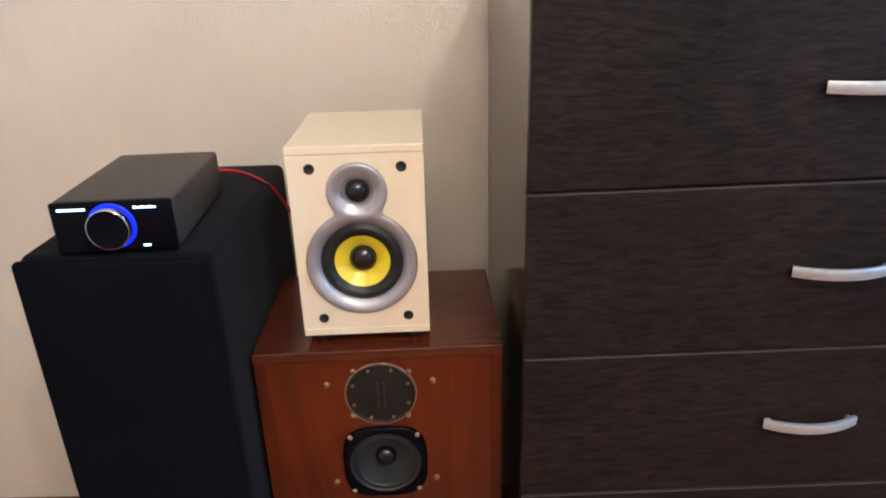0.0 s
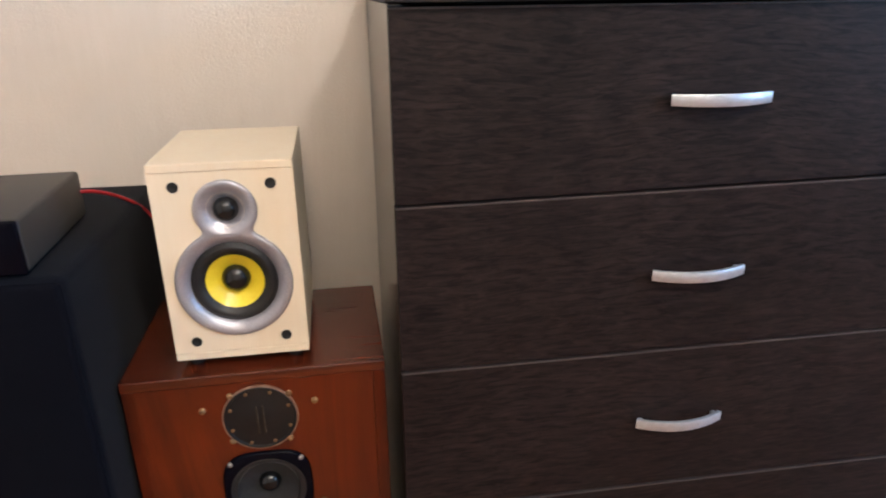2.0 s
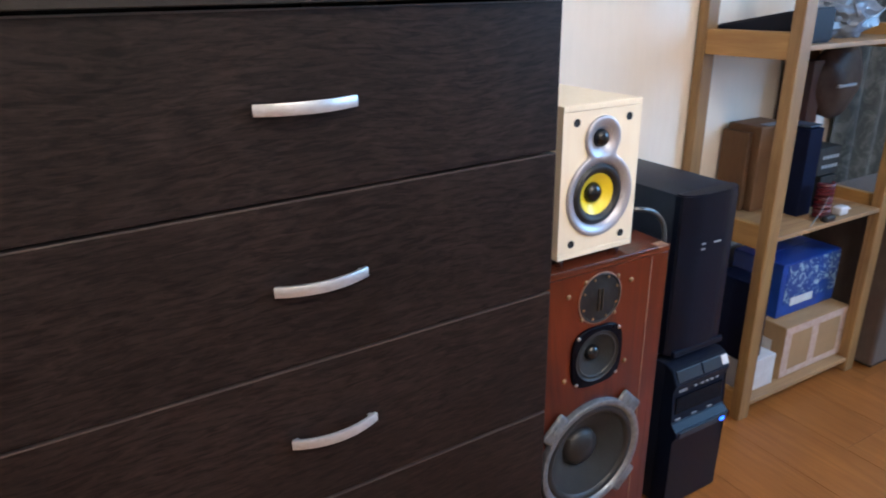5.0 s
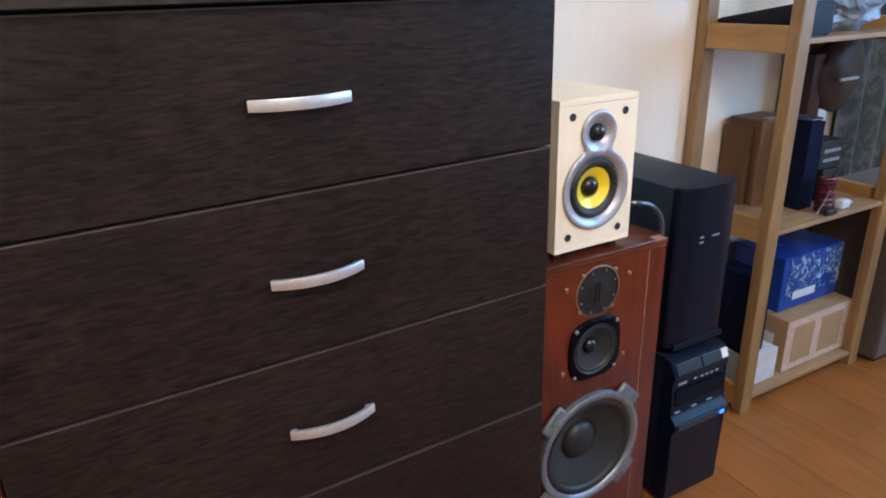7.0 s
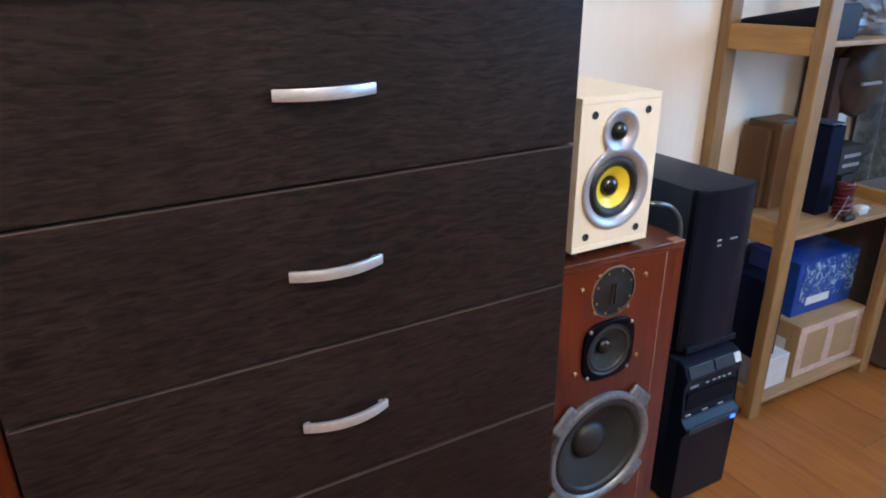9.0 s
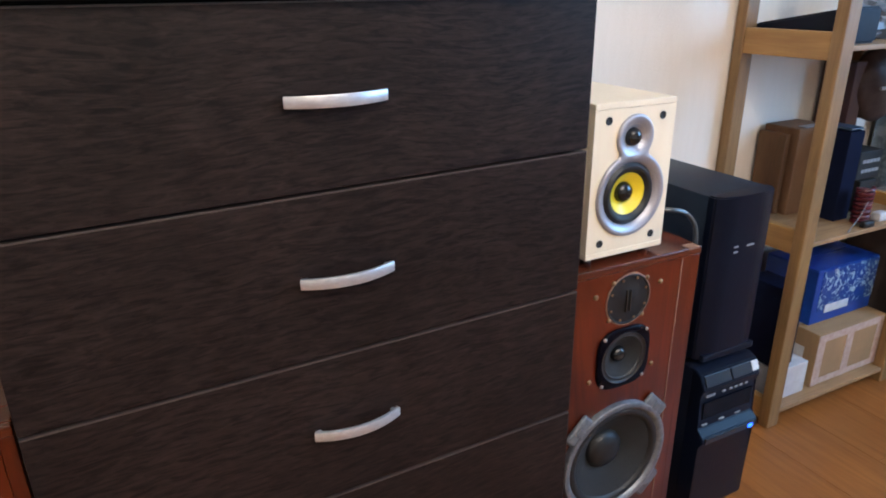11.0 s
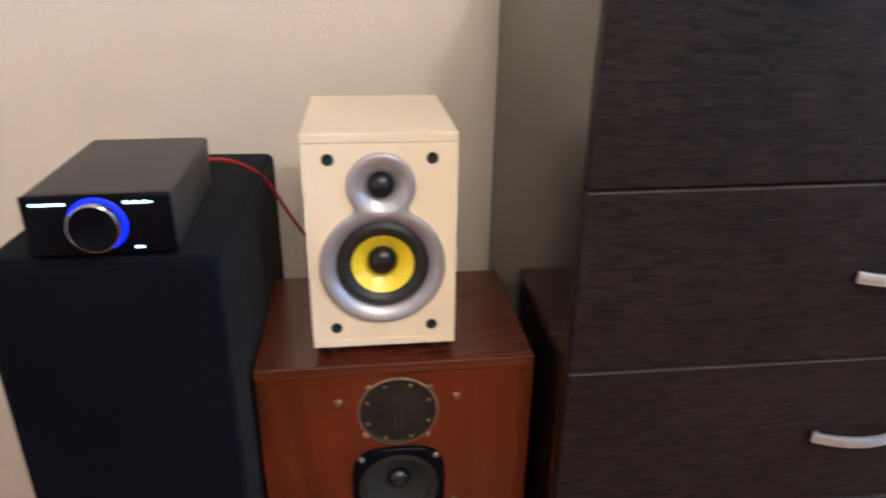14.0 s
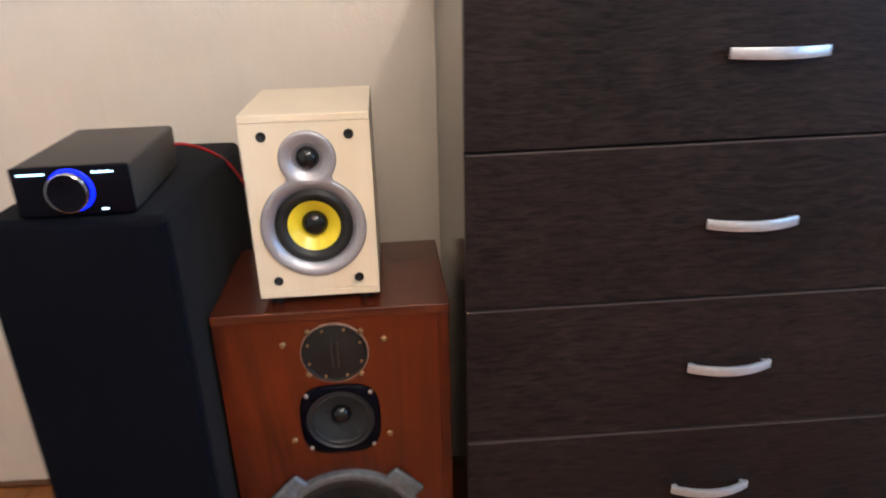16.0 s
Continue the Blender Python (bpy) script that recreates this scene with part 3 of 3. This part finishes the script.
# ---- amplifier ----
amp = thing("amplifier", pose(-0.3285, 0.868, 0.877, 0, 0, 4.0), "small dark grey desktop amplifier with a blue-lit volume knob", "amplifier")
AW, AD, AH, AF = 0.147, 0.238, 0.0715, 0.004
part("shell", box(-AW / 2, AW / 2, 0.004, AD, AF, AH, 0.0055, 4), M_ANOD, amp, smooth=True)
part("front_panel", box(-AW / 2, AW / 2, -0.003, 0.0045, AF, AH, 0.0032, 3), M_PANEL, amp, "glossy black front panel", smooth=True)
KX, KZ = -0.0015, 0.0395
knob = part("volume_knob", lathe([(0.0225, 0.003), (0.0258, 0.0045), (0.0264, 0.0160), (0.0259, 0.0180), (0.0247, 0.0186)], KX, 0, KZ, 64), M_CHROME, amp, "chrome-rimmed volume knob", smooth=True)
part("knob_face", lathe([(0.0249, 0.0184), (0.0232, 0.0174), (0, 0.0170)], KX, 0, KZ, 64), M_PANEL, knob, "black knob face", smooth=True)
part("light_ring", lathe([(0.0250, 0.0031), (0.0284, 0.0037), (0.0292, 0.0031)], KX, 0, KZ, 64), M_BLUELIGHT, amp, "blue glowing ring", smooth=True)
bars(-0.063, -0.029, 0.0612, 0.0636, 9, -0.003, M_ICELIGHT, amp, "lit_marking")
bars(0.028, 0.056, 0.0614, 0.0642, 6, -0.003, M_ICELIGHT, amp, "lit_marking", 0.0012)
bars(0.032, 0.041, 0.0115, 0.0138, 3, -0.003, M_ICELIGHT, amp, "lit_marking")
for sx in (-1, 1):
    for yy in (0.03, AD - 0.03):
        part("rubber_foot", lathe([(0, 0), (0.008, 0), (0.008, AF + 0.001), (0, AF + 0.001)], sx * 0.055, yy, 0, 16, "z"), M_RUBBER, amp)
cable = part("speaker_cable", tube([(-0.310, 1.085, 0.908), (-0.275, 1.100, 0.918), (-0.253, 1.120, 0.912), (-0.235, 1.150, 0.895), (-0.220, 1.180, 0.872), (-0.208, 1.200, 0.846), (-0.182, 1.230, 0.778), (-0.150, 1.250, 0.722), (-0.110, 1.245, 0.700)], 0.0027), M_RED, None, smooth=True)
tagged(cable, "thin red cable from the amplifier to the maple speaker", "cable")

# ---- computers ----
pc = thing("computer_case", pose(1.492, 0.940, 0), "black tower computer with a lit blue lamp, standing on the floor", "computer", group="stacked computers")
part("case_body", box(-0.088, 0.088, 0.040, 0.430, 0.008, 0.392, 0.004), M_CASE, pc, smooth=True)
_f = bmesh.new()
_prof = [(0.042, 0.006), (0.006, 0.008), (0.000, 0.020), (0.000, 0.205), (-0.012, 0.222), (-0.010, 0.236), (0.008, 0.250), (0.012, 0.330), (0.004, 0.352), (0.020, 0.386), (0.042, 0.394)]
_l = [[_f.verts.new((x, y, z)) for y, z in _prof] for x in (-0.089, 0.089)]
for i in range(len(_prof)):
    j = (i + 1) % len(_prof)
    _f.faces.new((_l[0][i], _l[0][j], _l[1][j], _l[1][i]))
_f.faces.new(_l[0])
_f.faces.new(_l[1][::-1])
bmesh.ops.bevel(_f, geom=list(_f.edges), offset=0.0018, segments=2, affect="EDGES")
fp = part("front_panel", _f, M_PLASTIC, pc, "glossy black moulded front panel", smooth=True)
_b = part("trim_strip", box(-0.080, -0.002, -0.002, 0.002, -0.013, 0.013, 0.001), M_BLUEGREY, fp, "blue-grey trim strip")
_b.matrix_local = pose(0, 0.0115, 0.370, -25)
_b2 = part("trim_strip", box(0.002, 0.080, -0.002, 0.002, -0.013, 0.013, 0.001), M_BLUEGREY, fp, "blue-grey trim strip")
_b2.matrix_local = pose(0, 0.0115, 0.370, -25)
_b3 = part("trim_strip", box(-0.080, 0.080, -0.002, 0.002, -0.009, 0.009, 0.001), M_BLUEGREY, fp, "blue-grey trim strip")
_b3.matrix_local = pose(0, -0.011, 0.226, 8)
_s = part("sticker", box(0.064, 0.085, -0.0036, -0.0022, -0.010, 0.013, 0.001), M_LABEL, fp, "white square sticker")
_s.matrix_local = pose(0, 0.0115, 0.370, -25)
part("power_lamp", box(0.056, 0.070, -0.0155, -0.0125, 0.222, 0.231, 0.001), M_PCLED, fp, "lit blue lamp")
bars(-0.070, -0.042, 0.327, 0.334, 3, 0.0105, M_MARK, fp)
for x in (-0.020, 0.002, 0.018, 0.034, 0.052):
    part("port", box(x, x + 0.009, 0.0092, 0.0125, 0.328, 0.333, 0.0008), M_MARK, fp)
for x in (-0.076, -0.022, 0.030):
    part("port", box(x, x + 0.017, 0.0055, 0.0085, 0.256, 0.260, 0.0008), M_MARK, fp)
part("drive_cover", box(-0.078, 0.078, 0.0075, 0.012, 0.272, 0.316, 0.0015), M_PANEL, fp)
for sx in (-1, 1):
    for yy in (0.08, 0.36):
        part("rubber_foot", box(sx * 0.07 - 0.012, sx * 0.07 + 0.012, yy - 0.012, yy + 0.012, 0, 0.009, 0.001), M_RUBBER, pc)

pc2 = thing("computer_case", pose(1.497, 0.976, 0.3945), "plain black computer case stacked on top of another computer", "computer", group="stacked computers")
part("case_body", box(-0.087, 0.087, 0.034, 0.410, 0.006, 0.388, 0.003), M_CASE_TOP, pc2, smooth=True)
_g = bmesh.new()
_prof = [(-0.088, 0.036), (-0.088, 0.016), (-0.070, 0.002), (-0.03, -0.003), (0.03, -0.003), (0.070, 0.002), (0.088, 0.016), (0.088, 0.036)]
_l = [[_g.verts.new((x, y, z)) for x, y in _prof] for z in (0.012, 0.390)]
for i in range(8):
    j = (i + 1) % 8
    _g.faces.new((_l[0][i], _l[0][j], _l[1][j], _l[1][i]))
_g.faces.new(_l[0][::-1])
_g.faces.new(_l[1])
bmesh.ops.bevel(_g, geom=list(_g.edges), offset=0.003, segments=2, affect="EDGES")
fp2 = part("front_panel", _g, M_PLASTIC, pc2, "black bevelled front panel", smooth=True)
part("lower_lip", box(-0.080, 0.080, -0.0045, 0.006, 0.012, 0.028, 0.003), M_PLASTIC, fp2)
for x, z, w in ((-0.034, 0.276, 0.012), (-0.034, 0.264, 0.012), (0.004, 0.274, 0.022)):
    part("marking", box(x, x + w, -0.0042, -0.0028, z, z + 0.0045, 0.0005), M_MARK, fp2)
for sx in (-1, 1):
    for yy in (0.08, 0.36):
        part("rubber_foot", box(sx * 0.07 - 0.012, sx * 0.07 + 0.012, yy - 0.012, yy + 0.012, 0, 0.007, 0.001), M_RUBBER, pc2)
cable = part("grey_cable", tube([(1.2368, 1.04, 0.7721), (1.2725, 0.9889, 0.7808), (1.3092, 0.9821, 0.7731), (1.3371, 0.9821, 0.7537), (1.3497, 0.9792, 0.7248), (1.3516, 0.9792, 0.6688), (1.365, 1.0, 0.5), (1.372, 1.03, 0.3)], 0.0050), M_DARKC, None, smooth=True)
tagged(cable, "glossy dark grey cable looping over the wooden speaker", "cable")

# ---- pine rack ----
RX0, RX1, RY0, RY1 = 1.870, 2.438, 1.090, 1.397
rack = thing("shelving_rack", pose(RX0, RY0, 0), "open pine shelving rack with three loaded shelves against the wall", "shelf")
RW, RD = RX1 - RX0, RY1 - RY0
for x in (0, RW - 0.045):
    for y in (0, RD - 0.032):
        part("post", box(x, x + 0.045, y, y + 0.032, 0, 1.62, 0.003), M_PINE, rack)
M_RAIL = mat("pine_rail", (0.38, 0.205, 0.066), 0.48, second=(0.27, 0.130, 0.040), scale=(40, 3, 40), detail=7, distortion=1.4, grain=0.22, bump=0.0005, rvar=0.08)
for zs in (0.052, 0.562, 1.052):
    for x in (0.004, RW - 0.026):
        part("side_rail", box(x, x + 0.022, 0.032, RD - 0.032, zs - 0.035, zs + 0.030, 0.002), M_RAIL, rack)
    part("shelf_board", box(0.046, RW - 0.046, 0.002, RD - 0.004, zs - 0.013, zs, 0.002), M_PINE_X, rack)


def carton(name, m, w, d, h, material, label, category="box", flap=True):
    """A closed carton: body, two lid flaps with a seam."""
    c = thing(name, m, label, category)
    part("carton_body", box(-w / 2, w / 2, 0, d, 0, h - 0.003, 0.002), material, c)
    if flap:
        for s in (0, 1):
            part("flap", box(-w / 2 + 0.001, w / 2 - 0.001, s * d / 2 + 0.001, (s + 1) * d / 2 - 0.001, h - 0.0028, h, 0.001), material, c)
    return c


c = carton("taped_carton", pose(2.245, 1.125, 0.052), 0.315, 0.20, 0.176, M_CARD_L, "light brown carton wrapped in pale packing tape")
for x in (-0.156, -0.022, 0.124):
    part("tape", box(x, x + 0.032, -0.0012, 0.0005, 0.004, 0.172, 0.0004), M_TAPE, c, "pale pinkish packing tape")
for z0, z1 in ((0.006, 0.026), (0.150, 0.174)):
    part("tape", box(-0.155, 0.155, -0.0022, -0.0013, z0, z1, 0.0003), M_TAPE, c, "pale pinkish packing tape")
part("tape", box(-0.155, 0.155, 0.075, 0.125, 0.1765, 0.178, 0.0004), M_TAPE, c, "pale pinkish packing tape")
part("label", box(-0.1582, -0.1572, 0.04, 0.13, 0.07, 0.12), M_LABEL, c, "white address label")
c = carton("blue_carton", pose(2.252, 1.180, 0.231), 0.287, 0.175, 0.176, M_BLUE, "blue printed carton with a pale leaf pattern")
part("printed_panel", box(-0.118, 0.1425, -0.0015, 0.0003, 0.040, 0.172), M_BLUELEAF, c, "blue and white leaf print")
part("label", box(-0.085, 0.025, -0.0030, -0.0016, 0.030, 0.056), M_LABEL, c, "white strip label")
c = carton("white_carton", pose(1.990, 1.125, 0.052), 0.135, 0.15, 0.105, M_WHITE, "small plain white carton", flap=False)
c = carton("navy_carton", pose(1.960, 1.140, 0.157), 0.078, 0.13, 0.245, M_NAVY, "dark navy printed carton")
bars(-0.03, 0.03, 0.09, 0.15, 3, -0.0003, M_BLUE, c)
drum = thing("black_canister", pose(1.955, 1.325, 0.052), "round black canister behind the white carton", "canister")
part("body", lathe([(0, 0), (0.044, 0), (0.046, 0.004), (0.046, 0.160), (0.040, 0.172), (0, 0.176)], 0, 0, 0, 36, "z"), M_RUBBER, drum, smooth=True)
c = carton("tall_carton", pose(2.113, 1.276, 0.562), 0.140, 0.112, 0.250, M_CARD, "tall plain brown cardboard carton")
part("lid_sheet", box(-0.040, 0.066, 0.003, 0.030, 0.2503, 0.2525, 0.0008), M_CLEAR, c, "pale plastic sheet on the lid")
c = carton("slim_carton", pose(2.032, 1.300, 0.562), 0.018, 0.090, 0.235, M_CARD, "slim grey-brown carton behind the tall one", flap=False)
c = carton("dark_blue_carton", pose(2.142, 1.174, 0.562), 0.062, 0.090, 0.255, M_NAVY, "tall dark navy carton", flap=False)
part("loose_wrap", box(-0.026, 0.026, 0.004, 0.09, 0.2555, 0.262, 0.002), M_NAVY_WRAP, c, "crumpled clear wrap")
c = carton("adapter_box", pose(2.270, 1.200, 0.660), 0.105, 0.075, 0.085, M_HOLE, "small black box with white printed lines", flap=False)
for z in (0.020, 0.048):
    bars(-0.035, 0.045, z, z + 0.010, 5, -0.0003, M_MARK, c)
c = carton("storage_tray", pose(2.275, 1.195, 0.562), 0.075, 0.085, 0.0975, M_HOLE, "dark plastic tray under the small black box", flap=False)
coil = thing("cable_coil", pose(2.160, 1.132, 0.5627), "tight upright coil of red cable", "cable")
_pts = [(0.019 * math.cos(a), 0.019 * math.sin(a), 0.004 + a / (2 * math.pi) * 0.0125) for a in [i * math.pi / 6 for i in range(0, 96)]]
part("winding", tube(_pts, 0.0058, 6, 2), M_RED_DARK, coil, smooth=True)
plug = thing("white_plug", pose(2.246, 1.122, 0.562), "small white mains plug lying on the shelf", "plug")
part("plug_body", box(-0.030, 0.012, -0.014, 0.014, 0, 0.026, 0.006, 3), M_WHITE, plug, smooth=True)
part("pin", box(0.012, 0.030, -0.009, -0.004, 0.011, 0.016, 0.001), M_STEEL, plug)
part("pin", box(0.012, 0.030, 0.004, 0.009, 0.011, 0.016, 0.001), M_STEEL, plug)
clip = thing("black_clip", pose(2.150, 1.100, 0.562), "small black cable end on the shelf edge", "cable end")
part("clip_body", box(-0.022, 0.022, -0.007, 0.012, 0, 0.018, 0.005, 3), M_RUBBER, clip, smooth=True)
rod = part("metal_rod", tube([(2.128, 1.100, 0.640), (2.100, 1.097, 0.604), (2.055, 1.094, 0.566)], 0.0016), M_GREYC, None, smooth=True)
tagged(rod, "thin pale wire standing by the red coil", "wire")
# on the top shelf
lap = thing("black_console", pose(1.985, 1.115, 1.052), "flat black wedge-shaped device lying on the shelf", "device")
_w = bmesh.new()
_prof = [(0.0, 0.0), (0.0, 0.085), (0.26, 0.040), (0.28, 0.030), (0.28, 0.0)]
_l = [[_w.verts.new((x, y, z)) for y, z in _prof] for x in (-0.062, 0.050)]
for i in range(5):
    j = (i + 1) % 5
    _w.faces.new((_l[0][i], _l[0][j], _l[1][j], _l[1][i]))
_w.faces.new(_l[0])
_w.faces.new(_l[1][::-1])
bmesh.ops.bevel(_w, geom=list(_w.edges), offset=0.006, segments=3, affect="EDGES")
part("housing", _w, M_PLASTIC, lap, smooth=True)
part("button", lathe([(0.006, 0), (0.006, 0.002), (0, 0.003)], 0, 0, 0, 14), M_MARK, lap).matrix_local = pose(-0.062, 0.25, 0.02, 0, 0, -90)
bag = thing("plastic_bag", pose(2.215, 1.130, 1.0525), "crumpled milky plastic bag with a coiled grey lead", "bag")
_w = bmesh.new()
bmesh.ops.create_icosphere(_w, subdivisions=4, radius=1)
for v in _w.verts:
    k = 1 + 0.35 * noise.noise(v.co * 2.3) + 0.14 * noise.noise(v.co * 6.0)
    v.co = Vector((v.co.x * 0.125 * k, v.co.y * 0.075 * k + 0.09, max(0.0, 0.05 + v.co.z * 0.062 * k)))
part("film", _w, M_CLEAR, bag, smooth=True)
_pts = [(0.085 * math.cos(a) + 0.01, 0.012 + 0.004 * math.sin(3 * a), 0.075 + 0.062 * math.sin(a) + 0.003 * i) for i, a in enumerate([k * math.pi / 8 for k in range(0, 36)])]
part("lead", tube(_pts, 0.0028, 6, 3), M_GREYC, bag, "coiled grey lead", smooth=True)
# cloth-wrapped things at the back of the rack
c = carton("dark_red_folder", pose(2.285, 1.290, 0.562), 0.052, 0.10, 0.420, M_MAROON, "tall dark red folder standing on the shelf", "folder", flap=False)

sack = thing("dark_bag", pose(2.400, 1.305, 0.800), "dark brown rounded bag with a pale stripe, hung under the shelf", "bag")
_w = bmesh.new()
bmesh.ops.create_icosphere(_w, subdivisions=4, radius=1)
for v in _w.verts:
    k = 1 + 0.10 * noise.noise(v.co * 2.0)
    v.co = Vector((v.co.x * 0.118 * k, v.co.y * 0.045 * k, 0.118 + v.co.z * (0.115 if v.co.z > 0 else 0.118) * k))
part("pouch", _w, M_POUCH, sack, smooth=True)
part("stripe", box(-0.055, 0.040, -0.048, -0.038, 0.098, 0.108, 0.003), M_MARK, sack, "pale stripe")


def drape(w, h, folds, depth, seed, nx=60, nz=14):
    bm = bmesh.new()
    g = []
    for side in (0, 1):
        rows = []
        for iz in range(nz + 1):
            row = []
            for ix in range(nx + 1):
                u, v = ix / nx, iz / nz
                y = depth * math.sin(u * folds * 2 * math.pi + 0.6 * math.sin(v * 3 + seed)) + 0.012 * noise.noise((u * 5, v * 3, seed)) + side * 0.003
                row.append(bm.verts.new((u * w, y, v * h)))
            rows.append(row)
        g.append(rows)
    for rows in g:
        for a, b in zip(rows, rows[1:]):
            for i in range(nx):
                bm.faces.new((a[i], a[i + 1], b[i + 1], b[i]))
    A, B = g
    for i in range(nx):
        bm.faces.new((A[0][i], A[0][i + 1], B[0][i + 1], B[0][i]))
        bm.faces.new((A[-1][i], A[-1][i + 1], B[-1][i + 1], B[-1][i]))
    for i in range(nz):
        bm.faces.new((A[i][0], A[i + 1][0], B[i + 1][0], B[i][0]))
        bm.faces.new((A[i][-1], A[i + 1][-1], B[i + 1][-1], B[i][-1]))
    return bm


cur = part("patterned_drape", drape(0.50, 1.95, 4, 0.018, 1.0), M_CURTAIN, None, smooth=True)
cur.location = (2.555, 1.365, 0.0)
tagged(cur, "grey-green patterned drape hanging behind the rack's end", "curtain")
arm = thing("brown_ottoman", pose(2.79, 1.06, 0), "dark brown fabric seat block beside the rack", "ottoman")
part("body", box(-0.325, 0.34, -0.01, 0.28, 0.012, 0.56, 0.016, 4), M_DARKBROWN, arm, smooth=True)
part("base", box(-0.30, 0.32, 0.0, 0.28, 0, 0.014, 0.002), M_RUBBER, arm)

# ---- on top of the chest ----
CT = CH_H
vase = thing("black_stand", pose(0.225, 1.00, CT), "black round foot of a small stand on the chest", "stand")
part("body", lathe([(0, 0), (0.023, 0), (0.0245, 0.004), (0.0235, 0.010), (0.021, 0.016), (0.022, 0.028), (0.024, 0.060), (0.020, 0.085), (0, 0.088)], 0, 0, 0, 36, "z"), M_GLOSS, vase, smooth=True)
strip = thing("wooden_strip", pose(0.262, 1.02, CT), "narrow pale wooden upright on the chest", "stand")
part("upright", box(-0.006, 0.006, -0.008, 0.008, 0, 0.09, 0.001), M_PEACH, strip)
stack = thing("paper_stack", pose(0.415, 1.00, CT), "loose stack of white paper sheets on the chest", "paper")
for i in range(9):
    s = part("sheet", box(-0.12, 0.12, 0, 0.19, i * 0.004, i * 0.004 + 0.0036, 0.0006), M_PAPER, stack)
    s.matrix_local = pose(random.uniform(-0.004, 0.004), random.uniform(-0.004, 0.006), 0, 0, 0, random.uniform(-1.5, 1.5))
pen = part("black_pen", tube([(0.262, 0.955, CT + 0.006), (0.30, 0.965, CT + 0.006), (0.345, 0.975, CT + 0.006)], 0.0055), M_GLOSS, None, smooth=True)
tagged(pen, "black pen lying by the paper stack", "pen")
for x, w, h, mt, lab in ((0.665, 0.014, 0.060, M_GREEN, "small green plastic tub"), (0.697, 0.009, 0.055, M_MAROON, "small dark red tub"), (0.722, 0.012, 0.060, M_GREEN, "small green plastic tub"),
                         (0.756, 0.010, 0.050, M_MARK, "small grey patterned tub"), (0.785, 0.012, 0.052, M_MARK, "small grey patterned tub"), (0.815, 0.011, 0.055, M_PURPLE, "small violet plastic tub")):
    tub = thing("small_tub", pose(x, 1.00, CT), lab + " on the chest", "tub", group="tubs on the chest")
    part("body", lathe([(0, 0), (w, 0), (w + 0.001, 0.003), (w + 0.001, h * 0.75), (w, h * 0.78), (0, h * 0.78)], 0, 0, 0, 24, "z"), mt, tub, smooth=True)
    part("lid", lathe([(w + 0.0015, h * 0.78), (w + 0.0015, h), (w, h + 0.001), (0, h + 0.001)], 0, 0, 0, 24, "z"), M_WHITE, tub, smooth=True)

# ---- floor planks ----
_pl = {}
PW, PLEN = 0.192, 1.285
nx = int((XE - XW) / PW) + 1
for ix in range(nx):
    x0 = XW + ix * PW
    x1 = min(x0 + PW, XE)
    y = YS - (ix * 0.43 % 1.0) * PLEN
    while y < YN:
        a, b = max(y, YS), min(y + PLEN, YN)
        y += PLEN
        if b - a < 0.02 or x1 - x0 < 0.02:
            continue
        key = (round(x1 - x0, 3), round(b - a, 3))
        if key not in _pl:
            o = part("plank", box(0.0004, key[0] - 0.0004, 0.0004, key[1] - 0.0004, -0.009, 0, 0.0003, 1), M_FLOOR, floor)
            _pl[key] = o.data
        else:
            o = new("plank", _pl[key])
            o.parent = floor
        o.location = (x0, a, 0)
